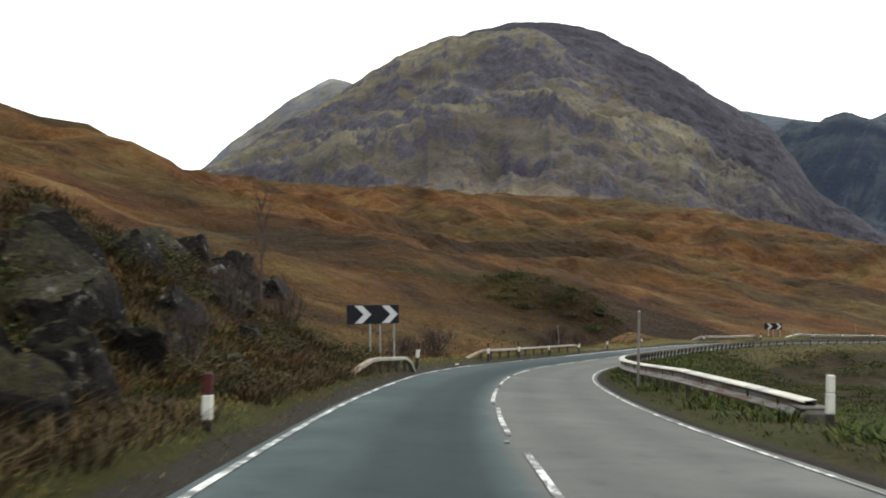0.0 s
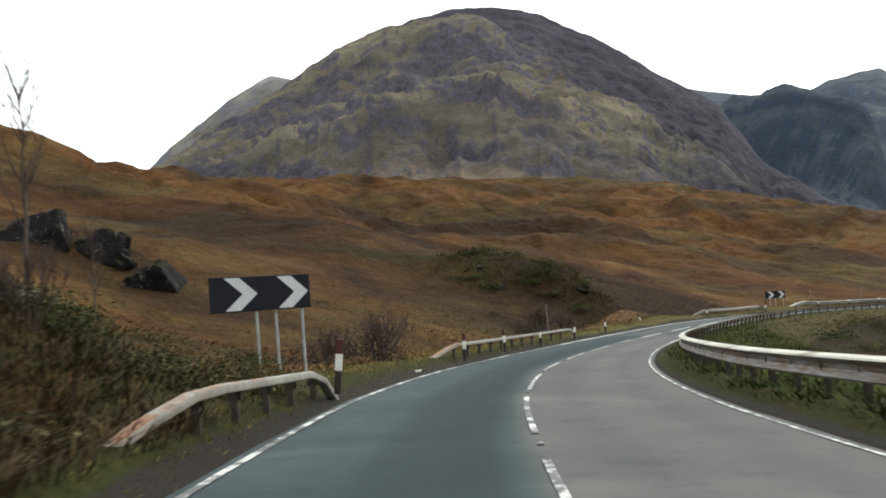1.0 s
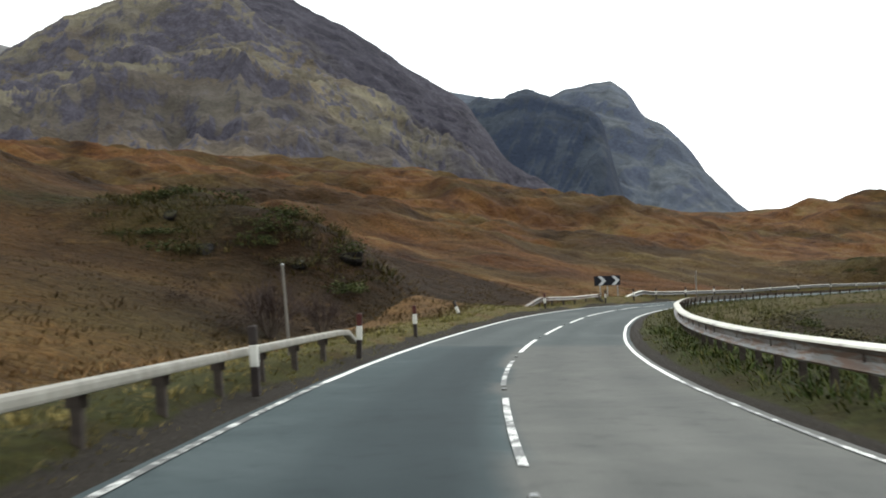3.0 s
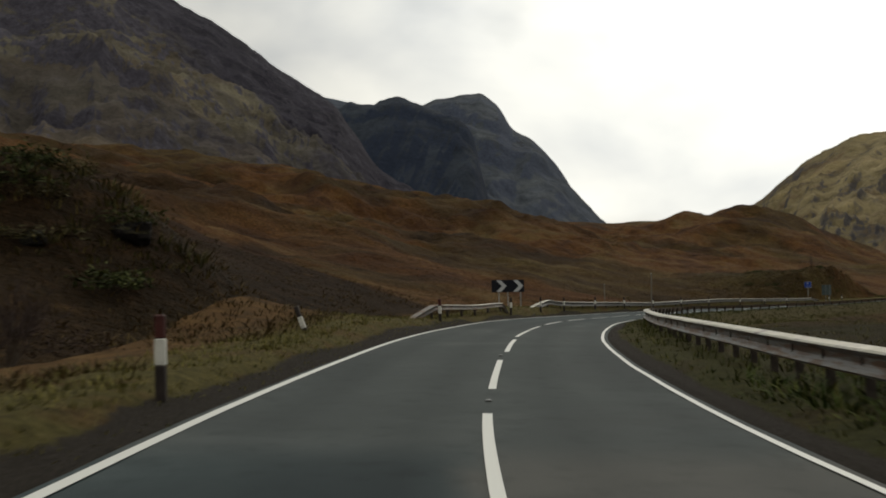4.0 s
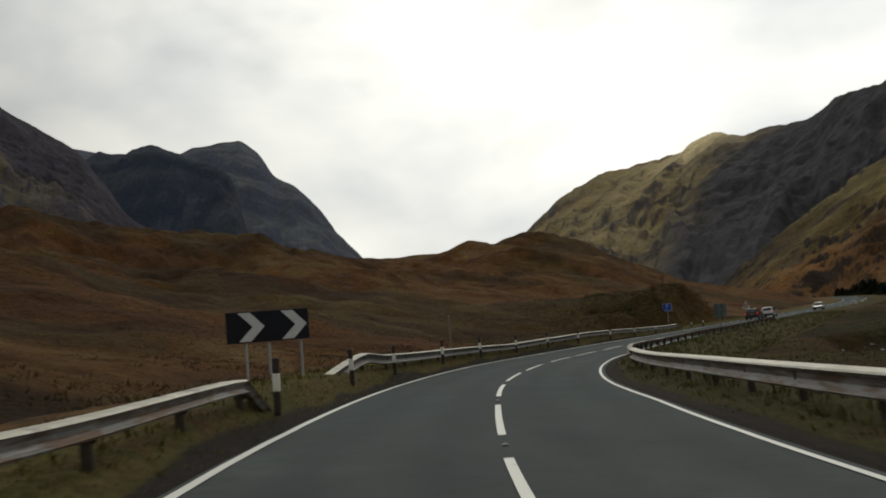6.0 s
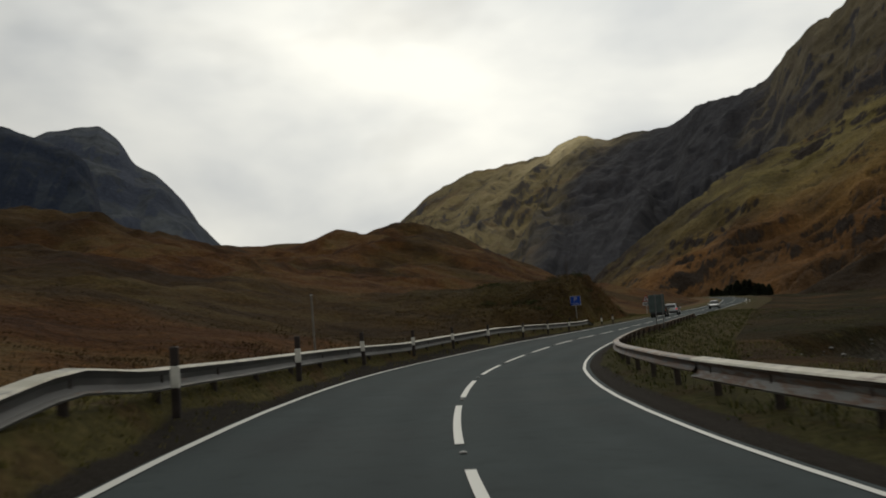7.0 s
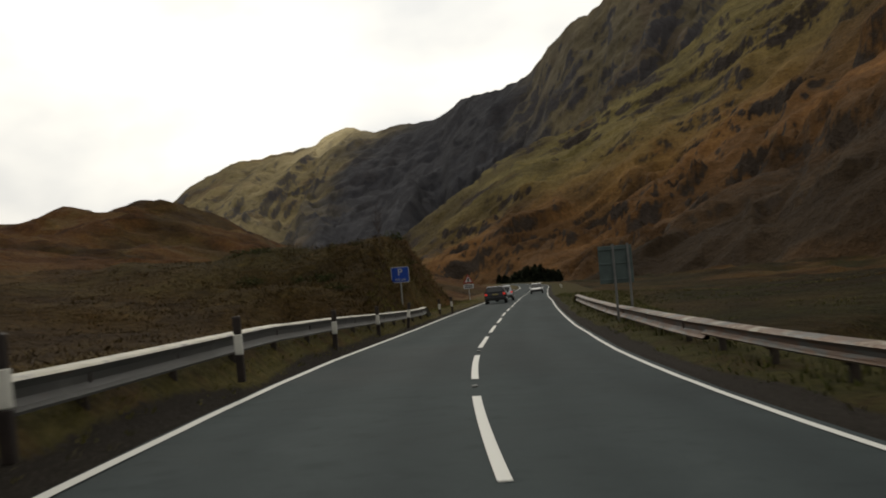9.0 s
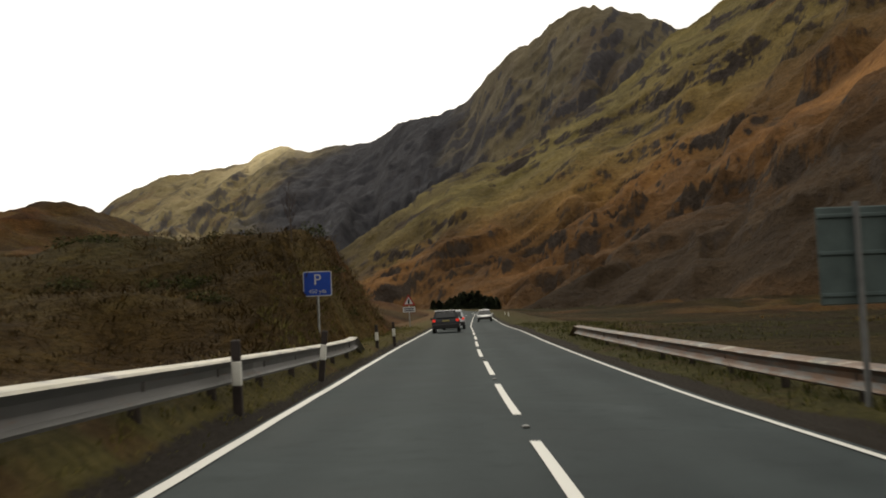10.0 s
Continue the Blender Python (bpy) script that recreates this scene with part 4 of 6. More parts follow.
# the ridge's face right of the peak is darkened to paint its shadow
mountain("mountain_ridge", "long notched mountain ridge with crags, its sunlit crest and shadowed face painted in", M_EAGACH, E10, [(38, 2.0, 3700), (41, 4.6, 3650), (43.5, 6.5, 3600), (45, 7.5, 3600), (46.5, 8.2, 3600), (48, 8.35, 3600), (49.9, 8.5, 3600), (51.6, 9.1, 3550), (53.1, 9.75, 3500), (54.4, 9.35, 3300), (58.2, 9.7, 2900), (59.0, 10.2, 2700), (60.2, 10.8, 2500), (62.2, 11.1, 2300), (63.8, 11.6, 2000), (64.8, 12.8, 1800), (66.2, 14.1, 1650), (67.8, 14.8, 1600), (68.8, 15.5, 1550), (71.1, 16.05, 1500), (72.9, 15.8, 1500), (74.1, 15.1, 1500), (75.6, 14.3, 1500), (80, 13, 1500), (92, 14, 1500)], [(38, 1400), (56, 1100), (66, 900), (100, 900)], -10, 60, [(90, 0.22), (34, 0.34)], 1.05, seed=19, step_az=0.08, rows=180, lean=0.62, knobs=5.0, jag=2.6, ribs=26.0, crag_at=(0.0, 0.7), grain=(150.0, 36.0), pale=(52.7, 1.7, 0.78), heath_shade=lambda a, f, n: step(a + 7 * (1 - f) + 2.5 * n, 52.4, 57.0) * (1 - 0.55 * step(a + 2 * n, 62.5, 65.5)), low=0.2)
mountain("mountain_spur", "steep bracken-brown hillside with olive grass and rock bands", M_SPUR, E10, [(52.0, 0.6, 900), (54.5, 2.6, 880), (56.7, 4.2, 870), (59.3, 5.8, 860), (62.6, 7.6, 860), (65.8, 8.5, 870), (69.1, 10.1, 880), (72.3, 11.8, 890), (75.6, 14.4, 900), (78.4, 15.7, 900), (82, 18.0, 880), (88, 20.5, 850), (96, 22, 820), (108, 22, 800), (122, 20, 800)], [(52, 420), (60, 300), (70, 230), (85, 190), (110, 180), (160, 200)], -20, 26, [(36, 0.50), (14, 0.50)], 1.10, seed=29, step_az=0.09, rows=210, low=0.85, lean=0.42, knobs=6.5, ribs=5.0, crag_at=(0.0, 0.6), grain=(46.0, 13.0), heath_shade=lambda a, f, n: 0.6 * step(n, 0.10, 0.45) + 0.3 * (1 - step(f + 0.2 * n, 0.12, 0.30)) + 0.55 * step(a, 63, 70) * (1 - step(f + 0.25 * n, 0.22, 0.52)))

# ---------- crash barriers ----------
BEAM = [(-0.17, 0.735), (0.045, 0.715), (0.075, 0.69), (0.02, 0.655), (-0.03, 0.61), (-0.035, 0.53), (0.015, 0.465), (0.075, 0.43), (0.055, 0.40), (-0.05, 0.405)]
LOW_BEAM = [(-0.15, 0.725), (0.045, 0.715), (0.075, 0.69), (0.03, 0.665), (0.0, 0.63), (-0.005, 0.58), (0.02, 0.545), (0.075, 0.52), (0.055, 0.495), (-0.05, 0.50)]


def verge_top(x, y):
    h = land(np.array([x]), np.array([y]))[0]
    return float(h[0])


BOX_BEAM = [(-0.10, 0.690), (-0.02, 0.70), (0.05, 0.695), (0.065, 0.685), (0.072, 0.655), (0.072, 0.605), (0.065, 0.58), (0.04, 0.57), (-0.06, 0.57), (-0.10, 0.58)]


def barrier(label, mat, s0, s1, lat_at, side, post_gap, ramp=(2.5, 2.5), base=0.0, lift=1.0, old_from=None, sag=None, tip=(0.62, 0.62)):
    """A steel beam on posts along the road from s0 to s1; its face looks at the road; ramp: how far its ends slope to the ground."""
    x, y, z = on_road(s0, lat_at(s0))
    root = thing("crash_barrier", Matrix.Translation((x, y, verge_top(x, y))), label, "crash barrier")
    here = root.matrix_world.translation
    profile = BOX_BEAM if mat is M_CREAM else LOW_BEAM if mat is M_RAIL and side < 0 else BEAM
    n = max(2, int(round((s1 - s0) / 4.0)))
    cuts = np.linspace(s0, s1, n + 1)

    def at(s):
        lat = lat_at(s)
        px, py, pz = on_road(s, lat)
        gz = verge_top(px, py) + (base if sag is None else base + float(np.interp(s, *sag)))
        drop = 0.0
        if ramp[0] and s - s0 < ramp[0]:
            drop = tip[0] * (1 - (s - s0) / ramp[0])
        if ramp[1] and s1 - s < ramp[1]:
            drop = max(drop, tip[1] * (1 - (s1 - s) / ramp[1]))
        return px, py, gz, -drop

    for i in range(n):
        ss = np.linspace(cuts[i] - 0.05, cuts[i + 1] + 0.05, 6)
        ss = np.clip(ss, s0, s1)
        out = 0.004 * (i % 2)
        verts = []
        shape = LOW_BEAM if old_from is not None and old_from <= cuts[i] < s_of(9.8) else profile
        for s in ss:
            px, py, gz, drop = at(s)
            a = math.radians(heading(s))
            nx, ny = math.cos(a), math.sin(a)
            for o, h in shape:
                q = -side * (o + out)
                verts.append((px + nx * q - here[0], py + ny * q - here[1], gz + h * lift + drop - here[2]))
        k = len(profile)
        faces = [(r * k + c, r * k + (c + 1) % k, (r + 1) * k + (c + 1) % k, (r + 1) * k + c) for r in range(len(ss) - 1) for c in range(k)]
        if side > 0:
            faces = [f[::-1] for f in faces]
        m = mat if old_from is None or cuts[i] < old_from else M_RUSTY
        if side < 0 and mat is not M_DULLRAIL and cuts[i] - s0 < ramp[0] * 0.8:
            m = M_CREAM_RUST if mat is M_CREAM else M_RUSTY
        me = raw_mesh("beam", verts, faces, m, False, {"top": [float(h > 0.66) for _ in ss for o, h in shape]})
        part_mesh("beam", me, root)
    post = bmesh.new()
    box(post, -0.045, -0.055, -0.55, 0.045, 0.055, 0.64, 0.008)
    box(post, -0.02, -0.10, 0.44, 0.02, 0.10, 0.66)
    first = None
    s = s0 + (max(ramp[0], 0.3) if tip[0] > 0.5 else 1.4)
    while s < s1 - max(ramp[1] - 0.4, 0.3):
        px, py, gz, drop = at(s)
        if first is None:
            first = part("post", post, M_POST, root)
            ob = first
        else:
            ob = new("post", first.data)
            ob.parent = root
        lean = random.uniform(-1.5, 1.5)
        ob.matrix_basis = pose(px - here[0] + side * 0.12 * math.cos(radians(heading(s))), py - here[1] + side * 0.12 * math.sin(radians(heading(s))), gz - here[2] + drop, lean, lean * 0.6, heading(s) + 90)
        ob.matrix_basis = ob.matrix_basis @ Matrix.Diagonal((1, 1, lift, 1))
        if side > 0 and s_of(2.35) < s < s_of(3.3) or side > 0 and (round(s * 3) % 7 == 0):
            pad = box(bmesh.new(), -0.24, -0.20, -0.10, 0.24, 0.22, 0.05, 0.04)
            part("footing", pad, M_CONC, root, "pale concrete footing").matrix_basis = ob.matrix_basis @ Matrix.Diagonal((1, 1, 1 / lift, 1))
        s += post_gap * (2 if side > 0 and s > s_of(5.5) else 1)
    return root


random.seed(4)
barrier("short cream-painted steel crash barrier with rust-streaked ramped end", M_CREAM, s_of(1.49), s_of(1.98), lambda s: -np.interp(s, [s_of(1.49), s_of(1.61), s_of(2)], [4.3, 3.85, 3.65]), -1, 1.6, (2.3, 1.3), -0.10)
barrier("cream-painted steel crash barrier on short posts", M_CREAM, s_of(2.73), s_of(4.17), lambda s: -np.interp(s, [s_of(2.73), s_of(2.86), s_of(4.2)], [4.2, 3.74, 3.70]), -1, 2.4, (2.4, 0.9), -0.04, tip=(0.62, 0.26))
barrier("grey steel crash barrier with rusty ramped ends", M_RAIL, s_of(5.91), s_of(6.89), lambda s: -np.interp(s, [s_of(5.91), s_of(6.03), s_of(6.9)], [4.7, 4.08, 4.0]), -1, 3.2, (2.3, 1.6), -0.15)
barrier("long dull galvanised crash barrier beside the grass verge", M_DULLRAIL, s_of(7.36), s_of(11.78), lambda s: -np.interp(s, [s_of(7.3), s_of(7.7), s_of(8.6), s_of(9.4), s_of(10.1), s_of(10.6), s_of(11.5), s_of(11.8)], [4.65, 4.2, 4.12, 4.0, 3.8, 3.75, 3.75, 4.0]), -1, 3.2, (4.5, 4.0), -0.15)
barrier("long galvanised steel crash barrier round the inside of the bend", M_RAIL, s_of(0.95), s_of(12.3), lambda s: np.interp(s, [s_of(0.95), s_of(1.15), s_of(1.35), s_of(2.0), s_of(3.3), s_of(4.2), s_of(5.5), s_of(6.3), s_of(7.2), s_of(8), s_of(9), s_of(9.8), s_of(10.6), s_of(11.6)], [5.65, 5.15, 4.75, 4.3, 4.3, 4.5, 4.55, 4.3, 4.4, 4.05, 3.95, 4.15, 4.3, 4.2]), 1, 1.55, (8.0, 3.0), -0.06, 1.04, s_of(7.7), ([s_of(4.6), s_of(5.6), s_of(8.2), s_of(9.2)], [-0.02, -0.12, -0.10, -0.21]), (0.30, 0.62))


# ---------- hazard marker posts ----------
def marker_post(name, label, top_mat):
    root = thing(name, Matrix(), label, "marker post", "roadside marker posts")
    bm = box(bmesh.new(), -0.06, -0.045, -0.15, 0.06, 0.045, 0.27, 0.012)
    part("base_section", bm, M_BLACK, root, "black painted foot")
    bm = box(bmesh.new(), -0.062, -0.047, 0.27, 0.062, 0.047, 0.58, 0.012)
    part("white_band", bm, M_WHITE, root, "white band")
    bm = box(bmesh.new(), -0.06, -0.045, 0.58, 0.06, 0.045, 0.86, 0.02)
    part("top_section", bm, top_mat, root)
    return root


RED_POST = marker_post("marker_post", "black and white timber marker post with dark red top", M_RED)
BLACK_POST = marker_post("marker_post", "black and white timber marker post with black top", M_BLACK)
WHITE_POST = marker_post("marker_post", "white timber marker post with a black foot beside the barrier end", M_WHITE)
used = set()
for x, y, z, lean_x, lean_y, kind in (
    (-1.03, 38.83, 0.72, 1, 6, RED_POST), (2.49, 57.77, 0.40, 0, 0, RED_POST), (4.83, 66.11, 0.33, 0, -2, RED_POST), (7.63, 74.66, 0.24, 0, -1, BLACK_POST),
    (10.82, 82.58, 0.25, 2, 4, RED_POST), (14.49, 91.23, 0.33, 0, 0, RED_POST), (20.24, 104.48, 0.42, 0, -20, BLACK_POST), (29.55, 116.96, 0.50, 0, 0, RED_POST), (40.43, 131.28, 0.52, 0, 2, BLACK_POST),
    (46.94, 139.23, 0.50, 0, 0, BLACK_POST), (51.75, 144.2, 0.45, 0, 1, BLACK_POST), (58.06, 149.82, 0.42, 0, 1, BLACK_POST), (64.85, 155.62, 0.34, 0, -2, BLACK_POST), (71.27, 160.24, 0.22, 0, 0, BLACK_POST), (78.1, 164.89, 0.14, 0, -1, BLACK_POST),
    (84.85, 168.91, 0.06, 1, 0, BLACK_POST), (93.29, 173.78, -0.06, 0, 2, BLACK_POST), (100.36, 177.59, -0.13, 0, 0, BLACK_POST), (106.85, 180.86, -0.15, 0, 7, BLACK_POST), (122.63, 189.45, -0.25, 0, 0, BLACK_POST), (126.99, 191.33, -0.22, 0, -1, BLACK_POST),
    (-2.95, 12.85, 0.68, 0, 1, RED_POST), (5.8, 15.6, 0.48, 0, 3, WHITE_POST), (243.6, 240.4, -0.45, 0, 0, WHITE_POST), (228.0, 232.6, -0.5, 0, 2, WHITE_POST)):
    s, lat = road_frame(np.array([x]), np.array([y]))
    m = pose(x, y, z, lean_x, lean_y, heading(float(s[0])))
    if kind in used:
        copy_thing(kind, m)
    else:
        used.add(kind)
        kind.matrix_world = m


fallen = copy_thing(BLACK_POST, pose(0.36, 49.7, verge_top(0.6, 49.9) + 0.04, 0, 87, 40) @ Matrix.Diagonal((0.5, 0.7, 0.78, 1)))
tagged(fallen, "black and white marker post lying flat on the grass verge")


def end_block():
    x, y, _ = on_road(s_of(0.95) - 0.1, 5.7)
    g = verge_top(float(x), float(y))
    root = thing("barrier_end_block", pose(float(x), float(y), g, 0, 0, -6), "dark weathered concrete block at the barrier end", "concrete block")
    bm = box(bmesh.new(), -0.24, -0.45, -0.3, 0.25, 0.45, 0.24, 0.06)
    part("base_block", bm, M_CONC_DARK, root)
    part("top_slab", box(bmesh.new(), -0.27, -0.34, 0.235, 0.27, 0.42, 0.29, 0.03), M_CONC_DARK, root)


end_block()

# ---------- signs ----------
def chevron_sign(x, y, z_bottom, turn, z_ground, tilt, w, h, posts):
    root = thing("chevron_sign", pose(x, y, z_bottom, 0, tilt, turn), "black sign board with two white right-pointing chevrons on steel posts", "road sign", "chevron signs on the bends")
    bm = box(bmesh.new(), -w / 2, -0.015, 0, w / 2, 0.015, h, 0.01)
    part("board", bm, M_SIGNBLACK, root)
    bm = bmesh.new()
    for zz in (0.12, h - 0.12):
        box(bm, -w / 2 + 0.05, 0.016, zz - 0.025, w / 2 - 0.05, 0.05, zz + 0.025)
    part("rear_channel", bm, M_STEEL, root)
    for cx in (-w * 0.165, w * 0.355):
        t, p = 0.145 * w, 0.195 * w
        bm = prism(bmesh.new(), [(cx - p, 0.03), (cx - p + t, 0.03), (cx + p * 0.62, h / 2), (cx - p + t, h - 0.03), (cx - p, h - 0.03), (cx + p * 0.62 - t, h / 2)], -0.020, -0.0152)
        part("chevron", bm, M_SIGNWHITE, root, "white reflective chevron")
    for px in posts:
        part("post", tube(bmesh.new(), (px, 0.085, z_ground - z_bottom - 0.3), (px, 0.085, h - 0.06), 0.038, sides=10), M_STEEL, root)
    return root


chevron_sign(-3.03, 44.25, 2.30, 41, 0.55, -1.0, 2.8, 0.82, (-0.12, 0.42, 1.18))
chevron_sign(44.74, 139.68, 1.77, -8, 0.5, 0.5, 2.3, 0.82, (-0.62, 0.02, 0.92))


def text_mesh(body, size, depth=0.004):
    cu = bpy.data.curves.new("text", "FONT")
    cu.body, cu.size, cu.extrude, cu.align_x, cu.align_y = body, size, depth, "CENTER", "CENTER"
    ob = new("text", cu)
    me = bpy.data.meshes.new_from_object(ob)
    bpy.data.objects.remove(ob)
    bpy.data.curves.remove(cu)
    me.transform(Matrix.Rotation(radians(90), 4, "X"))
    return me


def plate(w, h, r, y0, y1):
    """A rounded upright plate."""
    pts = []
    for cx, cz, a0 in ((w / 2 - r, h / 2 - r, 0), (-w / 2 + r, h / 2 - r, 90), (-w / 2 + r, -h / 2 + r, 180), (w / 2 - r, -h / 2 + r, 270)):
        pts += [(cx + r * math.cos(radians(a0 + a)), cz + r * math.sin(radians(a0 + a))) for a in (0, 30, 60, 90)]
    return prism(bmesh.new(), pts, y0, y1)


def parking_sign():
    root = thing("parking_sign", pose(118.37, 189.0, 2.13, 0, 1, -60), "blue parking sign with white letters on a grey steel post", "road sign")
    part("board", plate(0.96, 0.84, 0.06, -0.012, 0.012), M_SIGNWHITE, root, "white bordered plate")
    part("face", plate(0.90, 0.78, 0.05, -0.017, -0.0125), M_SIGNBLUE, root, "blue face")
    for name, body, size, z in (("letter", "P", 0.52, 0.12), ("distance", "450 yds", 0.19, -0.26)):
        me = text_mesh(body, size)
        me.materials.append(M_SIGNWHITE)
        ob = part_mesh(name, me, root, "white lettering")
        ob.location = (0.0, -0.022, z)
    part("post", tube(bmesh.new(), (0, 0.06, -2.35), (0, 0.06, 0.40), 0.045, sides=12), M_STEEL, root)
    part("clip", box(bmesh.new(), -0.07, 0.012, -0.30, 0.07, 0.10, -0.25), M_STEEL, root)
    part("clip", box(bmesh.new(), -0.07, 0.012, 0.25, 0.07, 0.10, 0.30), M_STEEL, root)


parking_sign()


def direction_sign_back():
    root = thing("direction_sign", pose(103.15, 170.4, -0.30, 0, 1, -58), "grey-green back of a road sign on two steel posts", "road sign")
    z0, z1 = 1.02, 2.20
    part("panel", box(bmesh.new(), -0.46, 0.06, z0, 0.60, 0.085, z1, 0.012), M_SIGNBACK, root)
    for zz in (z0 + 0.12, z0 + 0.62, z0 + 1.07):
        part("stiffener", box(bmesh.new(), -0.45, 0.03, zz - 0.025, 0.59, 0.06, zz + 0.025, 0.008), M_SIGNBACK, root)
    for px in (0.0, 0.46):
        part("post", tube(bmesh.new(), (px, -0.03, -1.6), (px, -0.03, z1 + 0.05), 0.038, sides=12), M_POLE, root)
    part("face", box(bmesh.new(), -0.44, 0.086, z0 + 0.03, 0.58, 0.09, z1 - 0.03), plain("sign green", (0.01, 0.12, 0.06), 0.4, 0, 0.1, 2, 0), root, "green face")


direction_sign_back()


def warning_sign():
    x, y, _ = (float(v) for v in on_road(float(road_frame(np.array([160.2]), np.array([212.8]))[0][0]), -4.9))
    root = thing("warning_sign", pose(x, y, verge_top(x, y), 0, 0, -62), "triangular red-bordered warning sign over a white plate", "road sign")
    a = 0.52
    tri = [(-a, 1.75), (a, 1.75), (0, 1.75 + a * 1.732)]
    part("triangle", prism(bmesh.new(), tri, -0.01, 0.01), M_SIGNRED, root)
    k = [(x_ * 0.66, 1.75 + a * 0.577 + (z_ - 1.75 - a * 0.577) * 0.66) for x_, z_ in tri]
    part("triangle_face", prism(bmesh.new(), k, -0.016, -0.0105), M_SIGNWHITE, root, "white inner triangle")
    part("symbol", prism(bmesh.new(), [(-0.05, 1.86), (0.05, 1.86), (0.09, 2.2), (0.0, 2.3), (-0.09, 2.1)], -0.021, -0.0165), M_SIGNBLACK, root, "black symbol")
    part("sub_plate", plate(1.0, 0.42, 0.04, -0.01, 0.01), M_SIGNWHITE, root, "white plate").location = (0, 0, 1.42)
    for zz in (1.50, 1.34):
        part("text_bar", box(bmesh.new(), -0.38, -0.016, zz - 0.045, 0.38, -0.0105, zz + 0.045), M_SIGNBLACK, root, "dark bar of lettering")
    part("post", tube(bmesh.new(), (0, 0.06, -0.4), (0, 0.06, 2.4), 0.04, sides=10), M_STEEL, root)


warning_sign()


# ---------- snow poles and other slim posts ----------
def slim_pole(x, y, top, r, label, lean=0.0):
    g = verge_top(x, y)
    root = thing("snow_pole", pose(x, y, g, 0, lean, 0), label, "pole", "slim roadside poles")
    part("shaft", tube(bmesh.new(), (0, 0, -0.5), (0, 0, top - g), r, r * 0.8, 10), M_WOOD, root)
    part("cap", tube(bmesh.new(), (0, 0, top - g), (0, 0, top - g + 0.03), r * 1.1, r * 0.6, 10), M_STEEL, root)


slim_pole(5.80, 30.9, 2.55, 0.045, "pale grey timber pole close behind the crash barrier", 2)
slim_pole(9.14, 81.74, 2.24, 0.036, "weathered grey timber pole standing in the moor grass", -2)
slim_pole(39.4, 116.3, 2.21, 0.030, "pale grey timber pole behind the crash barrier", 2)
slim_pole(61.6, 153.8, 2.34, 0.036, "thin grey timber pole standing in the heather")

# ---------- road studs ----------
def road_stud():
    root = thing("road_stud", Matrix(), "worn metal reflecting road stud set between lane dashes", "road stud", "studs along the centre line")
    bm = bmesh.new()
    box(bm, -0.045, -0.06, -0.01, 0.045, 0.06, 0.010, 0.008)
    part("casting", bm, M_STUD, root)
    part("insert", box(bmesh.new(), -0.028, -0.03, 0.0105, 0.028, 0.03, 0.017, 0.004), M_STEEL, root, "pale rubber insert")
    return root


STUD, first = road_stud(), True
for a in STUDS:
    x, y, z = (float(v) for v in on_road(a, 0.0))
    m = pose(x, y, z + 0.012, 0, 0, heading(a))
    if first:
        STUD.matrix_world, first = m, False
    else:
        copy_thing(STUD, m)


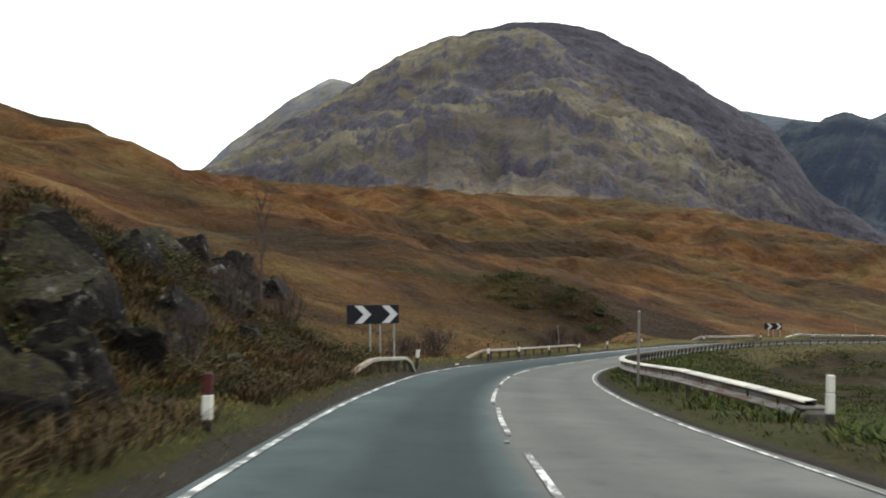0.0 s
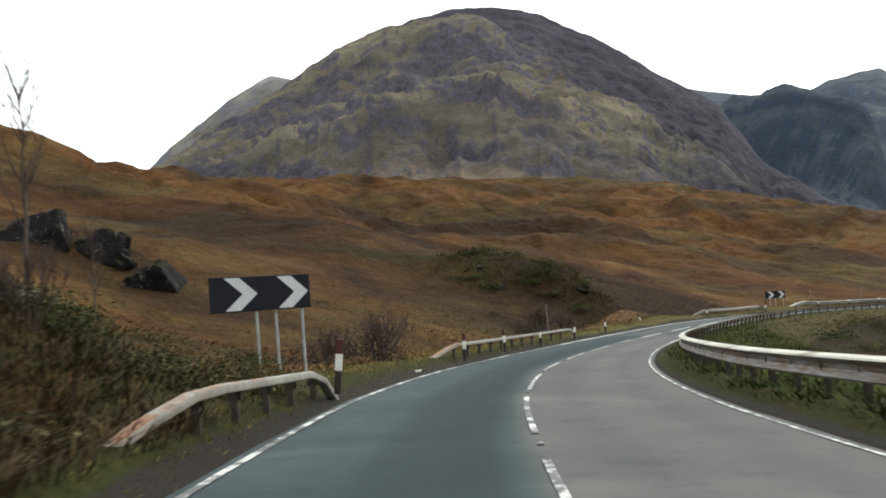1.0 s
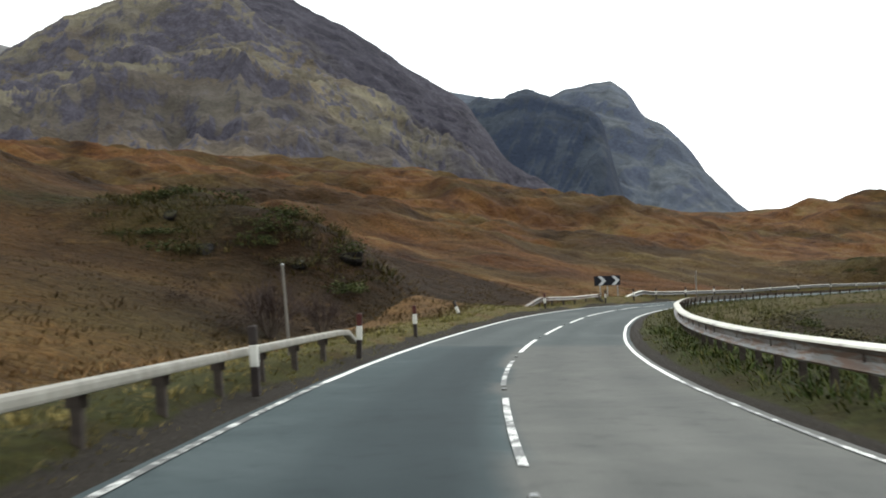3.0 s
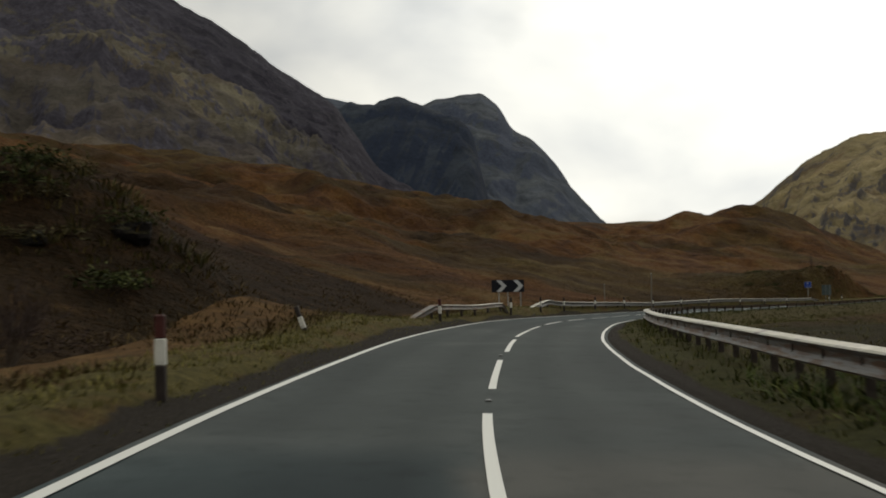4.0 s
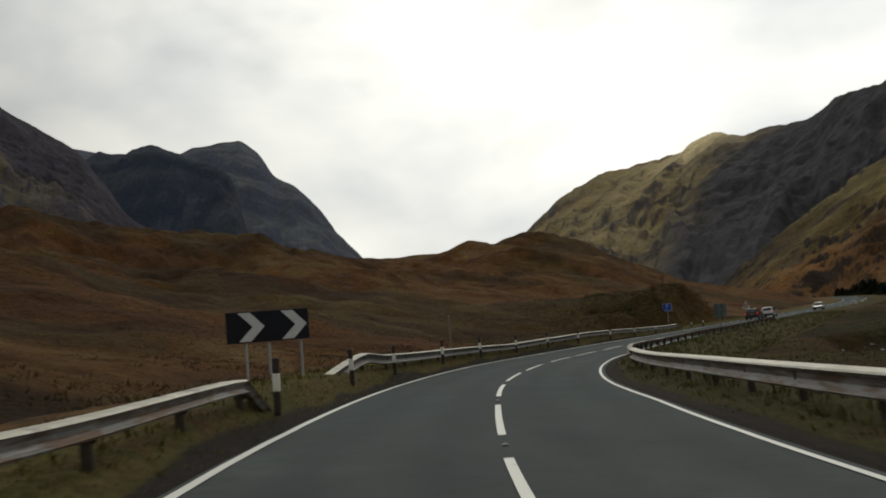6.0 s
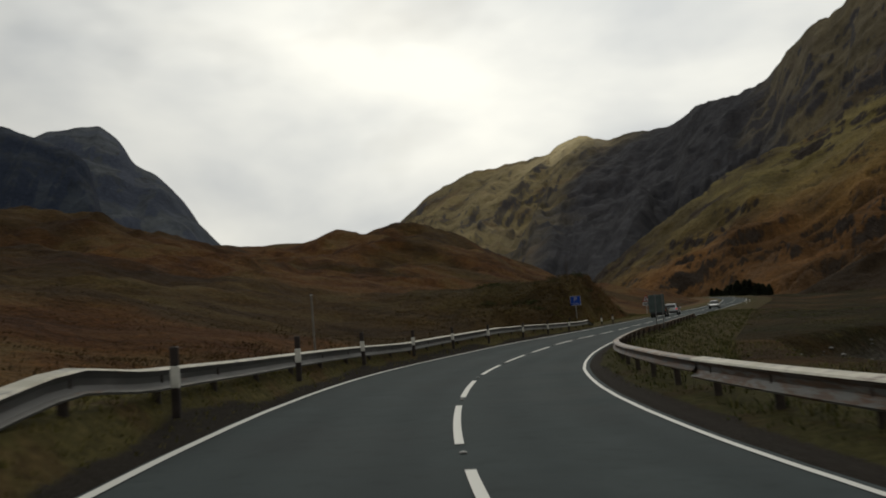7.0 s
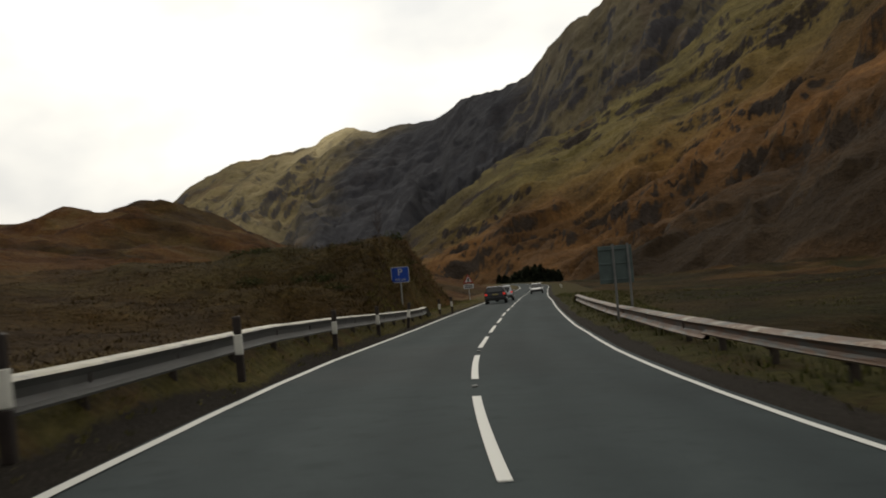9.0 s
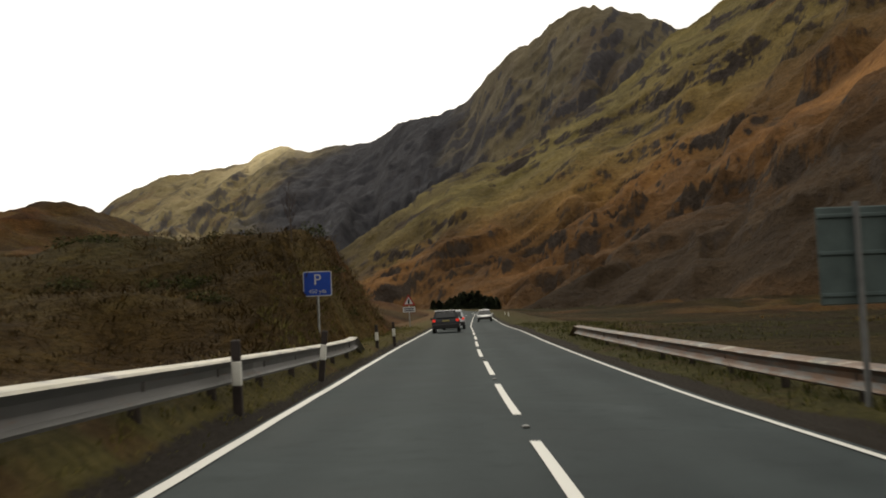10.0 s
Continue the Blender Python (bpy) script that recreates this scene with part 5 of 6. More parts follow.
# ---------- cars, waiting on the straight beyond the bend ----------
def car(label, x, y, z, turn, paint, width, length, height, estate=True):
    root = thing("car", pose(x, y, z, 0, 0, turn), label, "car")
    w, ln, h = width / 2, length, height
    # side outline, the front at +y
    belt = 0.60 * h
    body = [(-ln / 2 + 0.05, 0.32), (-ln / 2, 0.55), (-ln / 2 + 0.03, 0.80), (-ln / 2 + 0.10, belt), (ln * 0.18, belt), (ln * 0.40, belt * 0.92), (ln / 2 - 0.05, belt * 0.78), (ln / 2, 0.52), (ln / 2 - 0.06, 0.30)]

    def loft(name, outline, half, mat, parent, shrink=0.06, label_=""):
        bm = bmesh.new()
        rings = []
        for k, f in ((-1.0, shrink), (-0.93, 0.0), (0.93, 0.0), (1.0, shrink)):
            cy, cz = sum(p[0] for p in outline) / len(outline), sum(p[1] for p in outline) / len(outline)
            rings.append([bm.verts.new((half(zz) * k, cy + (yy - cy) * (1 - f), cz + (zz - cz) * (1 - f * 0.7))) for yy, zz in outline])
        for r0, r1 in zip(rings, rings[1:]):
            for i in range(len(outline)):
                j = (i + 1) % len(outline)
                bm.faces.new((r0[i], r0[j], r1[j], r1[i]))
        bm.faces.new(rings[0][::-1])
        bm.faces.new(rings[-1])
        bmesh.ops.recalc_face_normals(bm, faces=bm.faces)
        bmesh.ops.bevel(bm, geom=[e for e in bm.edges if e.calc_face_angle(0) > 0.5], offset=0.035, segments=2, affect="EDGES")
        return part(name, bm, mat, parent, label_)

    loft("body", body, lambda zz: w * (1 - 0.04 * abs(zz - 0.7)), paint, root)
    back = -ln / 2 + (0.14 if estate else 0.75)
    cabin = [(back, belt - 0.02), (back + 0.28, h - 0.10), (back + 0.55, h - 0.01), (ln * 0.02, h), (ln * 0.10, h - 0.06), (ln * 0.28, belt - 0.02)]
    loft("cabin", cabin, lambda zz: w * (0.94 - 0.27 * max(0, (zz - belt) / (h - belt))), M_GLASS, root, 0.04, "dark glazed cabin")
    roof = [(back + 0.22, h - 0.125), (back + 0.26, h - 0.02), (back + 0.55, h + 0.015), (ln * 0.02, h + 0.02), (ln * 0.10, h - 0.04), (ln * 0.08, h - 0.10)]
    loft("roof", roof, lambda zz: w * 0.74, paint, root, 0.03)
    loft("rear_pillar", [(back - 0.02, belt - 0.04), (back + 0.26, h - 0.10), (back + 0.50, h - 0.08), (back + 0.34, belt - 0.04)], lambda zz: w * (0.955 - 0.25 * max(0, (zz - belt) / (h - belt))), paint, root, 0.02)
    part("rear_window", box(bmesh.new(), -w * 0.66, -0.012, -0.19, w * 0.66, 0.012, 0.19, 0.01, None), M_GLASS, root, "dark rear window").matrix_basis = pose(0, back + 0.075, (belt + h) / 2 + 0.0, -(math.degrees(math.atan2(0.28, h - belt))), 0, 0)
    part("bumper", box(bmesh.new(), -w * 0.97, -ln / 2 - 0.05, 0.28, w * 0.97, -ln / 2 + 0.25, 0.58, 0.05), M_TRIM if paint is not M_CARWHITE else paint, root, "rear bumper")
    part("front_bumper", box(bmesh.new(), -w * 0.96, ln / 2 - 0.25, 0.26, w * 0.96, ln / 2 + 0.05, 0.56, 0.05), M_TRIM, root)
    part("number_plate", box(bmesh.new(), -0.24, -ln / 2 - 0.022, 0.75, 0.24, -ln / 2 + 0.02, 0.85, 0.004), M_PLATE, root, "yellow plate")
    for sx in (-1, 1):
        part("tail_lamp", box(bmesh.new(), sx * w * 0.83 - 0.10, -ln / 2 - 0.012, belt - 0.14, sx * w * 0.83 + 0.10, -ln / 2 + 0.18, belt + 0.02, 0.02), M_TAIL, root, "red tail lamp")
        part("headlamp", box(bmesh.new(), sx * w * 0.78 - 0.16, ln / 2 - 0.22, 0.58, sx * w * 0.78 + 0.16, ln / 2 + 0.0, 0.72, 0.03), M_SIGNWHITE, root, "clear headlamp")
        part("door_mirror", box(bmesh.new(), sx * (w + 0.08) - 0.09, ln * 0.17, belt - 0.02, sx * (w + 0.08) + 0.09, ln * 0.17 + 0.09, belt + 0.13, 0.03), paint, root)
        for yy in (-ln * 0.29, ln * 0.31):
            wheel = part("wheel", tube(bmesh.new(), (sx * (w - 0.21), yy, 0.33), (sx * (w - 0.005), yy, 0.33), 0.33, sides=24), M_RUBBER, root, "black tyre")
            part("rim", tube(bmesh.new(), (sx * (w - 0.02), yy, 0.33), (sx * (w + 0.004), yy, 0.33), 0.21, 0.19, 16), M_RIM, wheel, "alloy rim")
    return root


def park(label, s, lat, paint, size, reverse=False):
    x, y, z = (float(v) for v in on_road(s, lat))
    car(label, x, y, z + 0.005, heading(s) + (180 if reverse else 0), paint, *size)


park("dark blue-black estate car with red tail lamps on the near lane", s_of(10) + 69.0, -1.75, M_CARDARK, (1.84, 4.6, 1.46))
park("silver estate car with roof rails on the near lane", s_of(10) + 80.5, -1.35, M_CARSILVER, (1.78, 4.4, 1.46))
park("pale car facing the bend on the far lane", s_of(10) + 119, 1.5, M_CARWHITE, (1.7, 4.1, 1.36, False), True)

# ---------- rocks ----------
def rock_mesh(name, size, seed, mat, rough=0.35):
    """A split, angular rock."""
    rng = random.Random(seed)
    bm = bmesh.new()
    bmesh.ops.create_icosphere(bm, subdivisions=4 if size[2] > 0.6 else 3, radius=1)
    off = Vector((rng.uniform(-50, 50), rng.uniform(-50, 50), rng.uniform(-50, 50)))
    cuts = [(Vector((rng.gauss(0, 1), rng.gauss(0, 1), rng.gauss(0, 0.8))).normalized(), rng.uniform(0.45, 0.8)) for _ in range(9)]
    for v in bm.verts:
        d = v.co.normalized()
        r = 1 + rough * noise.noise(d * 1.4 + off) + 0.20 * noise.noise(d * 3.6 + off) + 0.10 * noise.noise(d * 8 + off) + 0.05 * noise.noise(d * 17 + off)
        p = d * r
        for n, c in cuts:
            over = p.dot(n) - c
            if over > 0:
                p -= n * over * 0.88
        v.co = Vector((p.x * size[0], p.y * size[1], p.z * size[2]))
    me = bpy.data.meshes.new(name)
    bm.to_mesh(me)
    bm.free()
    me.materials.append(mat)
    return me


random.seed(12)
for x, y, sx, sy, sz, up in ((-4.5, 10.6, 0.9, 1.0, 1.2, 0.1), (-5.6, 11.4, 1.3, 1.2, 1.5, 0.2), (-5.0, 13.4, 1.0, 1.2, 1.2, 0.1), (-6.4, 15.8, 1.2, 1.4, 1.4, 0.2), (-5.5, 17.6, 0.8, 1.1, 0.9, 0.2), (-7.4, 19.4, 1.5, 1.7, 1.8, 0.7), (-5.9, 21.6, 1.0, 1.2, 1.0, 0.3), (-8.6, 22.8, 1.6, 1.4, 1.5, 0.7), (-6.6, 25.4, 1.2, 1.4, 1.2, 0.3), (-5.2, 27.6, 0.7, 0.9, 0.7, 0.2), (-8.6, 28.0, 1.5, 1.6, 1.4, 0.5), (-6.8, 31.0, 1.1, 1.4, 1.1, 0.3), (-9.6, 33.0, 1.5, 1.6, 1.3, 0.5), (-7.4, 36.0, 1.1, 1.6, 1.2, 0.3), (-4.8, 31.2, 0.45, 0.6, 0.4, 0.1), (-4.9, 23.6, 0.5, 0.7, 0.5, 0.1),
                             (-19.8, 78.0, 4.4, 2.4, 2.3, 0.4), (-12.8, 76.0, 2.7, 1.8, 2.0, 0.4), (-25.0, 80.0, 2.6, 1.8, 1.4, 0.3), (-16.0, 77.0, 2.2, 1.6, 1.5, 0.2), (30.5, 126.5, 0.7, 0.5, 0.35, 0.1), (25.0, 123.5, 0.6, 0.5, 0.3, 0.05), (33.5, 127.8, 0.8, 0.5, 0.3, 0.05)):
    big = sx > 2
    if y < 60:
        sx, sy, sz = sx * 0.85, sy * 0.85, sz * 0.8
    ob = new("rock_outcrop" if sx > 0.45 else "boulder", rock_mesh("rock", (sx, sy, sz), int(x * 7 + y * 13), M_ROCK))
    ob.matrix_world = pose(x, y, verge_top(x, y) + up * sz * 0.35 - (0.25 if y < 60 else 0.5) * sz, random.uniform(-8, 8), random.uniform(-8, 8), random.uniform(0, 360))
    tagged(ob, "dark wet split rock outcrop in the heather bank" if sx > 0.45 else "small dark boulder lying in the moor grass", "rock", "rocks on the bank")

# ---------- river ----------
def river():
    t = np.arange(1.0, 13.6, 0.05)
    s = np.interp(t, RT, S)
    u = np.linspace(-1, 1, 9)
    c = RIVER_LAT(t)
    lats = c[:, None] + u[None] * (5.0 + 1.2 * fbm(t * 6, 0 * t, 5, 3, 91))[:, None]
    ss = np.broadcast_to(s[:, None], lats.shape)
    x, y, _ = on_road(ss, lats)
    mid = land(x[:, 4], y[:, 4])[0]
    k = np.ones(9) / 9
    mid = np.convolve(np.pad(mid, 4, mode="edge"), k, "valid")
    z = np.broadcast_to(mid[:, None] + 0.16, lats.shape)
    me = raw_mesh("river", np.stack([x, y, z], -1).reshape(-1, 3), grid_faces(*lats.shape)[:, ::-1], M_WATER, True)
    tagged(new("river", me), "shallow grey river running over a stony bed", "river", kind="structure")
    # stones on its banks
    rng = np.random.default_rng(5)
    n = 1400
    tt = rng.uniform(1.5, 12, n)
    side = rng.choice([-1, 1], n)
    lat = RIVER_LAT(tt) + side * rng.uniform(3.0, 7.4, n)
    sx, sy, _ = on_road(np.interp(tt, RT, S), lat)
    sz = land(sx, sy)[0]
    dirs = np.array([(1, 0, 0), (0.3, 0.95, 0), (-0.8, 0.6, 0), (-0.8, -0.6, 0), (0.3, -0.95, 0), (0, 0, 1), (0, 0, -1)])
    tri = np.array([(0, 1, 5), (1, 2, 5), (2, 3, 5), (3, 4, 5), (4, 0, 5), (1, 0, 6), (2, 1, 6), (3, 2, 6), (4, 3, 6), (0, 4, 6)])
    size = 0.6 * (rng.gamma(2.0, 0.09, n) + 0.08) * (0.5 + 0.5 * step(tt, 4.0, 6.0))
    v = dirs[None] * size[:, None, None] * rng.uniform(0.7, 1.3, (n, 7, 1)) * np.array([1.3, 1.0, 0.6])
    a = rng.uniform(0, 6.28, n)
    vx, vy = v[..., 0] * np.cos(a)[:, None] - v[..., 1] * np.sin(a)[:, None], v[..., 0] * np.sin(a)[:, None] + v[..., 1] * np.cos(a)[:, None]
    verts = np.stack([vx + sx[:, None], vy + sy[:, None], v[..., 2] + sz[:, None] + size[:, None] * 0.2], -1)
    faces = (tri[None] + 7 * np.arange(n)[:, None, None]).reshape(-1, 3)
    m = Mat("river stones", 0.85)
    m.color(m.ramp(m.island(), (0, (0.07, 0.068, 0.064)), (0.6, (0.15, 0.145, 0.135)), (1, (0.26, 0.25, 0.235))))
    tagged(new("river_stones", raw_mesh("river_stones", verts.reshape(-1, 3), faces, m.m, False)), "grey rounded stones along the river bed", "stones", kind="stuff")


river()


# ---------- grass, bracken and heather ----------
def tufts(name, label, mat, x, y, height, blades, spread, width, seed, droop=0.5):
    """Clumps of bent blades standing at the places given."""
    rng = np.random.default_rng(seed)
    z = land(x, y)[0]
    n = len(x)
    b = blades
    a = rng.uniform(0, 2 * np.pi, (n, b))
    r = spread * np.sqrt(rng.uniform(0, 1, (n, b)))
    h = height[:, None] * rng.uniform(0.5, 1.1, (n, b))
    bx, by = x[:, None] + r * np.cos(a), y[:, None] + r * np.sin(a)
    lean = rng.uniform(0.15, droop, (n, b)) * h * 1.5
    w = width * rng.uniform(0.6, 1.4, (n, b))
    px, py = -np.sin(a) * w, np.cos(a) * w
    z0 = np.broadcast_to(z[:, None] - 0.06, (n, b))
    mx, my = bx + np.cos(a) * lean * 0.35, by + np.sin(a) * lean * 0.35
    tx, ty = bx + np.cos(a) * lean, by + np.sin(a) * lean
    v = np.stack([np.stack([bx - px, by - py, z0], -1), np.stack([bx + px, by + py, z0], -1), np.stack([mx + px * 0.8, my + py * 0.8, z0 + h * 0.65], -1), np.stack([mx - px * 0.8, my - py * 0.8, z0 + h * 0.65], -1), np.stack([tx, ty, z0 + h], -1)], 2)
    base = 5 * np.arange(n * b)[:, None]
    faces = np.concatenate([base + np.array([[0, 1, 2]]), base + np.array([[0, 2, 3]]), base + np.array([[3, 2, 4]])])
    tagged(new(name, raw_mesh(name, v.reshape(-1, 3), faces, mat, False)), label, "grass", kind="stuff")


def scatter(n, t0, t1, lo, hi, side, seed, near=1.6):
    """Places along the road between lo and hi metres beyond its edge line, thicker close by."""
    rng = np.random.default_rng(seed)
    t = rng.uniform(t0, t1, n)
    s = np.interp(t, RT, S)
    w = np.interp(t, *(HALF_LEFT if side < 0 else HALF_RIGHT).T)
    out = lo + (hi - lo) * rng.uniform(0, 1, n) ** near
    x, y, _ = on_road(s, side * (w + out))
    return x, y, rng, t, out


x, y, rng, t, out = scatter(14000, -0.3, 14, 0.28, 3.0, -1, 1, 1.0)
height = rng.uniform(0.07, 0.20, len(x)) * (0.5 + 0.5 * step(out, 0.5, 1.3))
for pick, label, mat in ((t < 4.0, "tangled brown and straw verge grass beside the road", M_GRASS), (t >= 4.0, "yellow-green verge grass beside the road", M_GREENVERGE)):
    tufts("verge_grass", label, mat, x[pick], y[pick], height[pick], 7, 0.16, 0.010, 1, 0.8)
x, y, rng, t, out = scatter(8000, -0.3, 14, 0.6, 6.0, 1, 2, 1.2)
tufts("verge_grass", "olive and straw grass on the bank behind the barrier", blades_material("bank grass blades", (0.022, 0.030, 0.008), (0.054, 0.062, 0.016), (0.124, 0.108, 0.034)), x, y, rng.uniform(0.10, 0.34, len(x)) * (0.5 + 0.5 * step(out, 0.6, 1.5)), 6, 0.16, 0.011, 2, 0.8)
x, y, rng, t, out = scatter(11000, 0.6, 4.8, 1.0, 24, 1, 13, 1.1)
keep = fbm(x, y, 6, 3, 113) > -0.5
tufts("moor_grass", "long dark green grass on the inside of the bend", blades_material("bend grass", (0.013, 0.021, 0.005), (0.036, 0.054, 0.011), (0.088, 0.096, 0.024)), x[keep], y[keep], rng.uniform(0.12, 0.32, len(x))[keep], 9, 0.42, 0.018, 13, 1.6)
x, y, rng, t, out = scatter(18000, -0.3, 14, 2.4, 28, -1, 3, 1.7)
keep = fbm(x, y, 9, 3, 101) > -0.28
height = rng.uniform(0.10, 0.28, len(x)) * (1 - 0.5 * step(out, 6, 16))
for pick, label, mat in ((t < 4.2, "rust-brown dead bracken and moor grass tussocks", M_BRACKEN), (t >= 4.2, "dark brown heather and dead grass tussocks", M_DARKMOOR)):
    pick = pick & keep
    tufts("moor_grass", label, mat, x[pick], y[pick], height[pick], 8, 0.5, 0.018, 3, 1.7)
x, y, rng, t, out = scatter(8000, -0.3, 14, 2.6, 24, -1, 4, 1.3)
keep = (fbm(x, y, 7, 3, 102) > 0.12) | (t < 1.7)
tufts("heather", "dark brown heather clumps on the moor", M_HEATHER, x[keep], y[keep], (rng.uniform(0.12, 0.28, len(x)) * (1 - 0.5 * step(out, 6, 16)))[keep], 12, 0.45, 0.014, 4, 1.7)
# the overgrown cutting at the start
x, y, rng, t, out = scatter(6400, -0.3, 1.9, 0.9, 12, -1, 6, 1.2)
keep = fbm(x, y, 3.2, 3, 108) > -0.18
tufts("bank_growth", "dead brown bracken and bramble stems over the rocky bank", blades_material("bank growth", (0.020, 0.014, 0.009), (0.046, 0.030, 0.015), (0.095, 0.064, 0.028)), x[keep], y[keep], rng.uniform(0.12, 0.42, len(x))[keep], 12, 0.36, 0.011, 6, 1.6)
x, y, rng, t, out = scatter(9000, -0.3, 14, 5, 50, 1, 5, 1.6)
keep = fbm(x, y, 8, 3, 103) > -0.1
keep &= abs(np.interp(t, *HALF_RIGHT.T) + out - RIVER_LAT(t)) > 8
tufts("moor_grass", "dark green and olive rough grass on the river flats", blades_material("flats grass", (0.030, 0.034, 0.011), (0.076, 0.076, 0.023), (0.142, 0.121, 0.041)), x[keep], y[keep], (rng.uniform(0.10, 0.28, len(x)))[keep], 9, 0.40, 0.014, 5, 1.5)


# ---------- bare shrubs and a bare birch ----------
def bare_shrub(x, y, height, spread, label, seed, stems=9, name="bare_shrub", category="shrub"):
    rng = random.Random(seed)
    g = verge_top(x, y) - 0.05
    root = thing(name, pose(x, y, g), label, category)
    bm, twigs = bmesh.new(), bmesh.new()

    def grow(mesh, a, way, length, r, depth):
        b = a + way * length
        tube(mesh, a, b, r, r * 0.65, 5 if depth < 2 else 3)
        if depth >= 4:
            return
        for _ in range(3 if depth < 3 else 4):
            bend = Vector((rng.gauss(0, 0.42), rng.gauss(0, 0.42), rng.gauss(0.12, 0.25)))
            k = rng.uniform(0.35, 1.0)
            grow(twigs if depth >= 1 else bm, a + (b - a) * k, (way + bend).normalized(), length * rng.uniform(0.55, 0.8), r * 0.58, depth + 1)

    for _ in range(stems):
        a = rng.uniform(0, 6.28)
        lean = rng.uniform(0.05, 0.9) * spread / height
        way = Vector((math.cos(a) * lean, math.sin(a) * lean, 1)).normalized()
        grow(bm, Vector((math.cos(a) * 0.12, math.sin(a) * 0.12, 0)), way, height * rng.uniform(0.32, 0.45), 0.02 * height / 2, 1 if stems > 3 else 0)
    part("stem" if stems > 3 else "trunk", bm, M_BARK, root)
    part("crown", twigs, M_TWIG, root, "fine leafless twigs")


bare_shrub(-0.6, 53.6, 2.2, 2.2, "leafless purple-brown shrub at the verge", 3, 20)
bare_shrub(-2.0, 51.0, 1.7, 1.5, "leafless brown shrub in the moor grass", 4, 18)
bare_shrub(10.6, 96.5, 2.8, 2.8, "leafless purple-brown willow shrub beside the knoll", 5, 22)
bare_shrub(13.0, 99.5, 2.0, 1.8, "leafless dark willow shrub beside the verge", 6, 18)


def birch(x, y, height, label, seed):
    """A slim bare tree: a wavering trunk, upswept limbs, fine twigs."""
    rng = random.Random(seed)
    root = thing("birch_tree", pose(x, y, verge_top(x, y) - 0.05), label, "tree")
    trunk, crown = bmesh.new(), bmesh.new()
    pts = [Vector((0.012 * height * math.sin(2.3 * k + seed) * k / 8, 0.012 * height * math.cos(1.7 * k + seed) * k / 8, height * 0.86 * k / 8)) for k in range(9)]
    r = lambda k: 0.0115 * height * (1 - 0.105 * k)
    for k in range(8):
        tube(trunk, pts[k], pts[k + 1], r(k), r(k + 1), 7)
    for _ in range(22):
        k = rng.uniform(2.6, 8)
        i = min(int(k), 7)
        at = pts[i].lerp(pts[i + 1], k - i)
        a, size = rng.uniform(0, 6.28), height * rng.uniform(0.10, 0.22) * (1.25 - 0.09 * k)
        way = Vector((math.cos(a) * 0.55, math.sin(a) * 0.55, 1)).normalized()
        for j in range(3):
            nxt = at + way * size * 0.5
            tube(crown, at, nxt, 0.0036 * height * (1 - 0.3 * j) * (1.15 - 0.06 * k), 0.0036 * height * (0.72 - 0.3 * j * 0.72), 4)
            for _ in range(3):
                side = Vector((rng.gauss(0, 0.5), rng.gauss(0, 0.5), rng.uniform(0.2, 1))).normalized()
                tube(crown, nxt, nxt + (way + side * 0.9).normalized() * size * rng.uniform(0.25, 0.6), 0.0016 * height, 0.0007 * height, 3)
            at, way = nxt, (way + Vector((rng.gauss(0, 0.14), rng.gauss(0, 0.14), 0.25))).normalized()
    part("trunk", trunk, M_BARK, root)
    part("crown", crown, M_TWIG, root, "fine leafless twigs")


birch(-7.3, 41.0, 5.4, "thin leafless birch tree on the rocky bank", 7)
birch(-6.7, 43.5, 2.6, "thin leafless birch sapling on the rocky bank", 8)
bare_shrub(-5.0, 20.0, 1.9, 1.7, "leafless brown bramble shrub on the rocky bank", 9, 11)
bare_shrub(-6.0, 29.5, 2.2, 1.8, "leafless brown willow shrub on the rocky bank", 10, 11)
bare_shrub(-5.4, 35.5, 1.9, 1.6, "leafless brown shrub beside the crash barrier", 11, 10)
birch(124.6, 194.6, 2.9, "small leafless birch tree on the dark bluff", 12)


# ---------- dark pines where the road bends away ----------
def conifer(x, y, height, seed, label):
    rng = np.random.default_rng(seed)
    g = verge_top(x, y) - 0.1
    root = thing("pine_tree", pose(x, y, g), label, "tree", "pines by the far bend")
    part("trunk", tube(bmesh.new(), (0, 0, -0.3), (0, 0, height * 0.95), 0.02 * height, 0.004 * height, 8), M_BARK, root)
    n = 1000
    u = rng.uniform(0.0, 1, n) ** 0.9
    a = rng.uniform(0, 6.283, n)
    reach = height * 0.44 * np.sin(np.pi * np.clip(u * 0.76 + 0.21, 0, 1)) ** 0.7 * rng.uniform(0.45, 1.15, n) + 0.1
    base = np.stack([0 * a, 0 * a, u * height], -1)
    way = np.stack([np.cos(a), np.sin(a), rng.uniform(-0.45, 0.1, n)], -1)
    side = np.stack([-np.sin(a), np.cos(a), 0 * a], -1) * (0.10 + 0.13 * reach)[:, None]
    mid, tip = base + way * reach[:, None] * 0.6, base + way * reach[:, None]
    v = np.stack([base, mid - side, tip, mid + side], 1)
    f = 4 * np.arange(n)[:, None] + np.array([[0, 1, 2, 3]])
    part_mesh("crown", raw_mesh("crown", v.reshape(-1, 3), f, M_CONIFER, False), root, "dark green needles")


M_CONIFER = blades_material("pine needles", (0.014, 0.020, 0.012), (0.030, 0.040, 0.022), (0.050, 0.060, 0.032))
rng = random.Random(31)
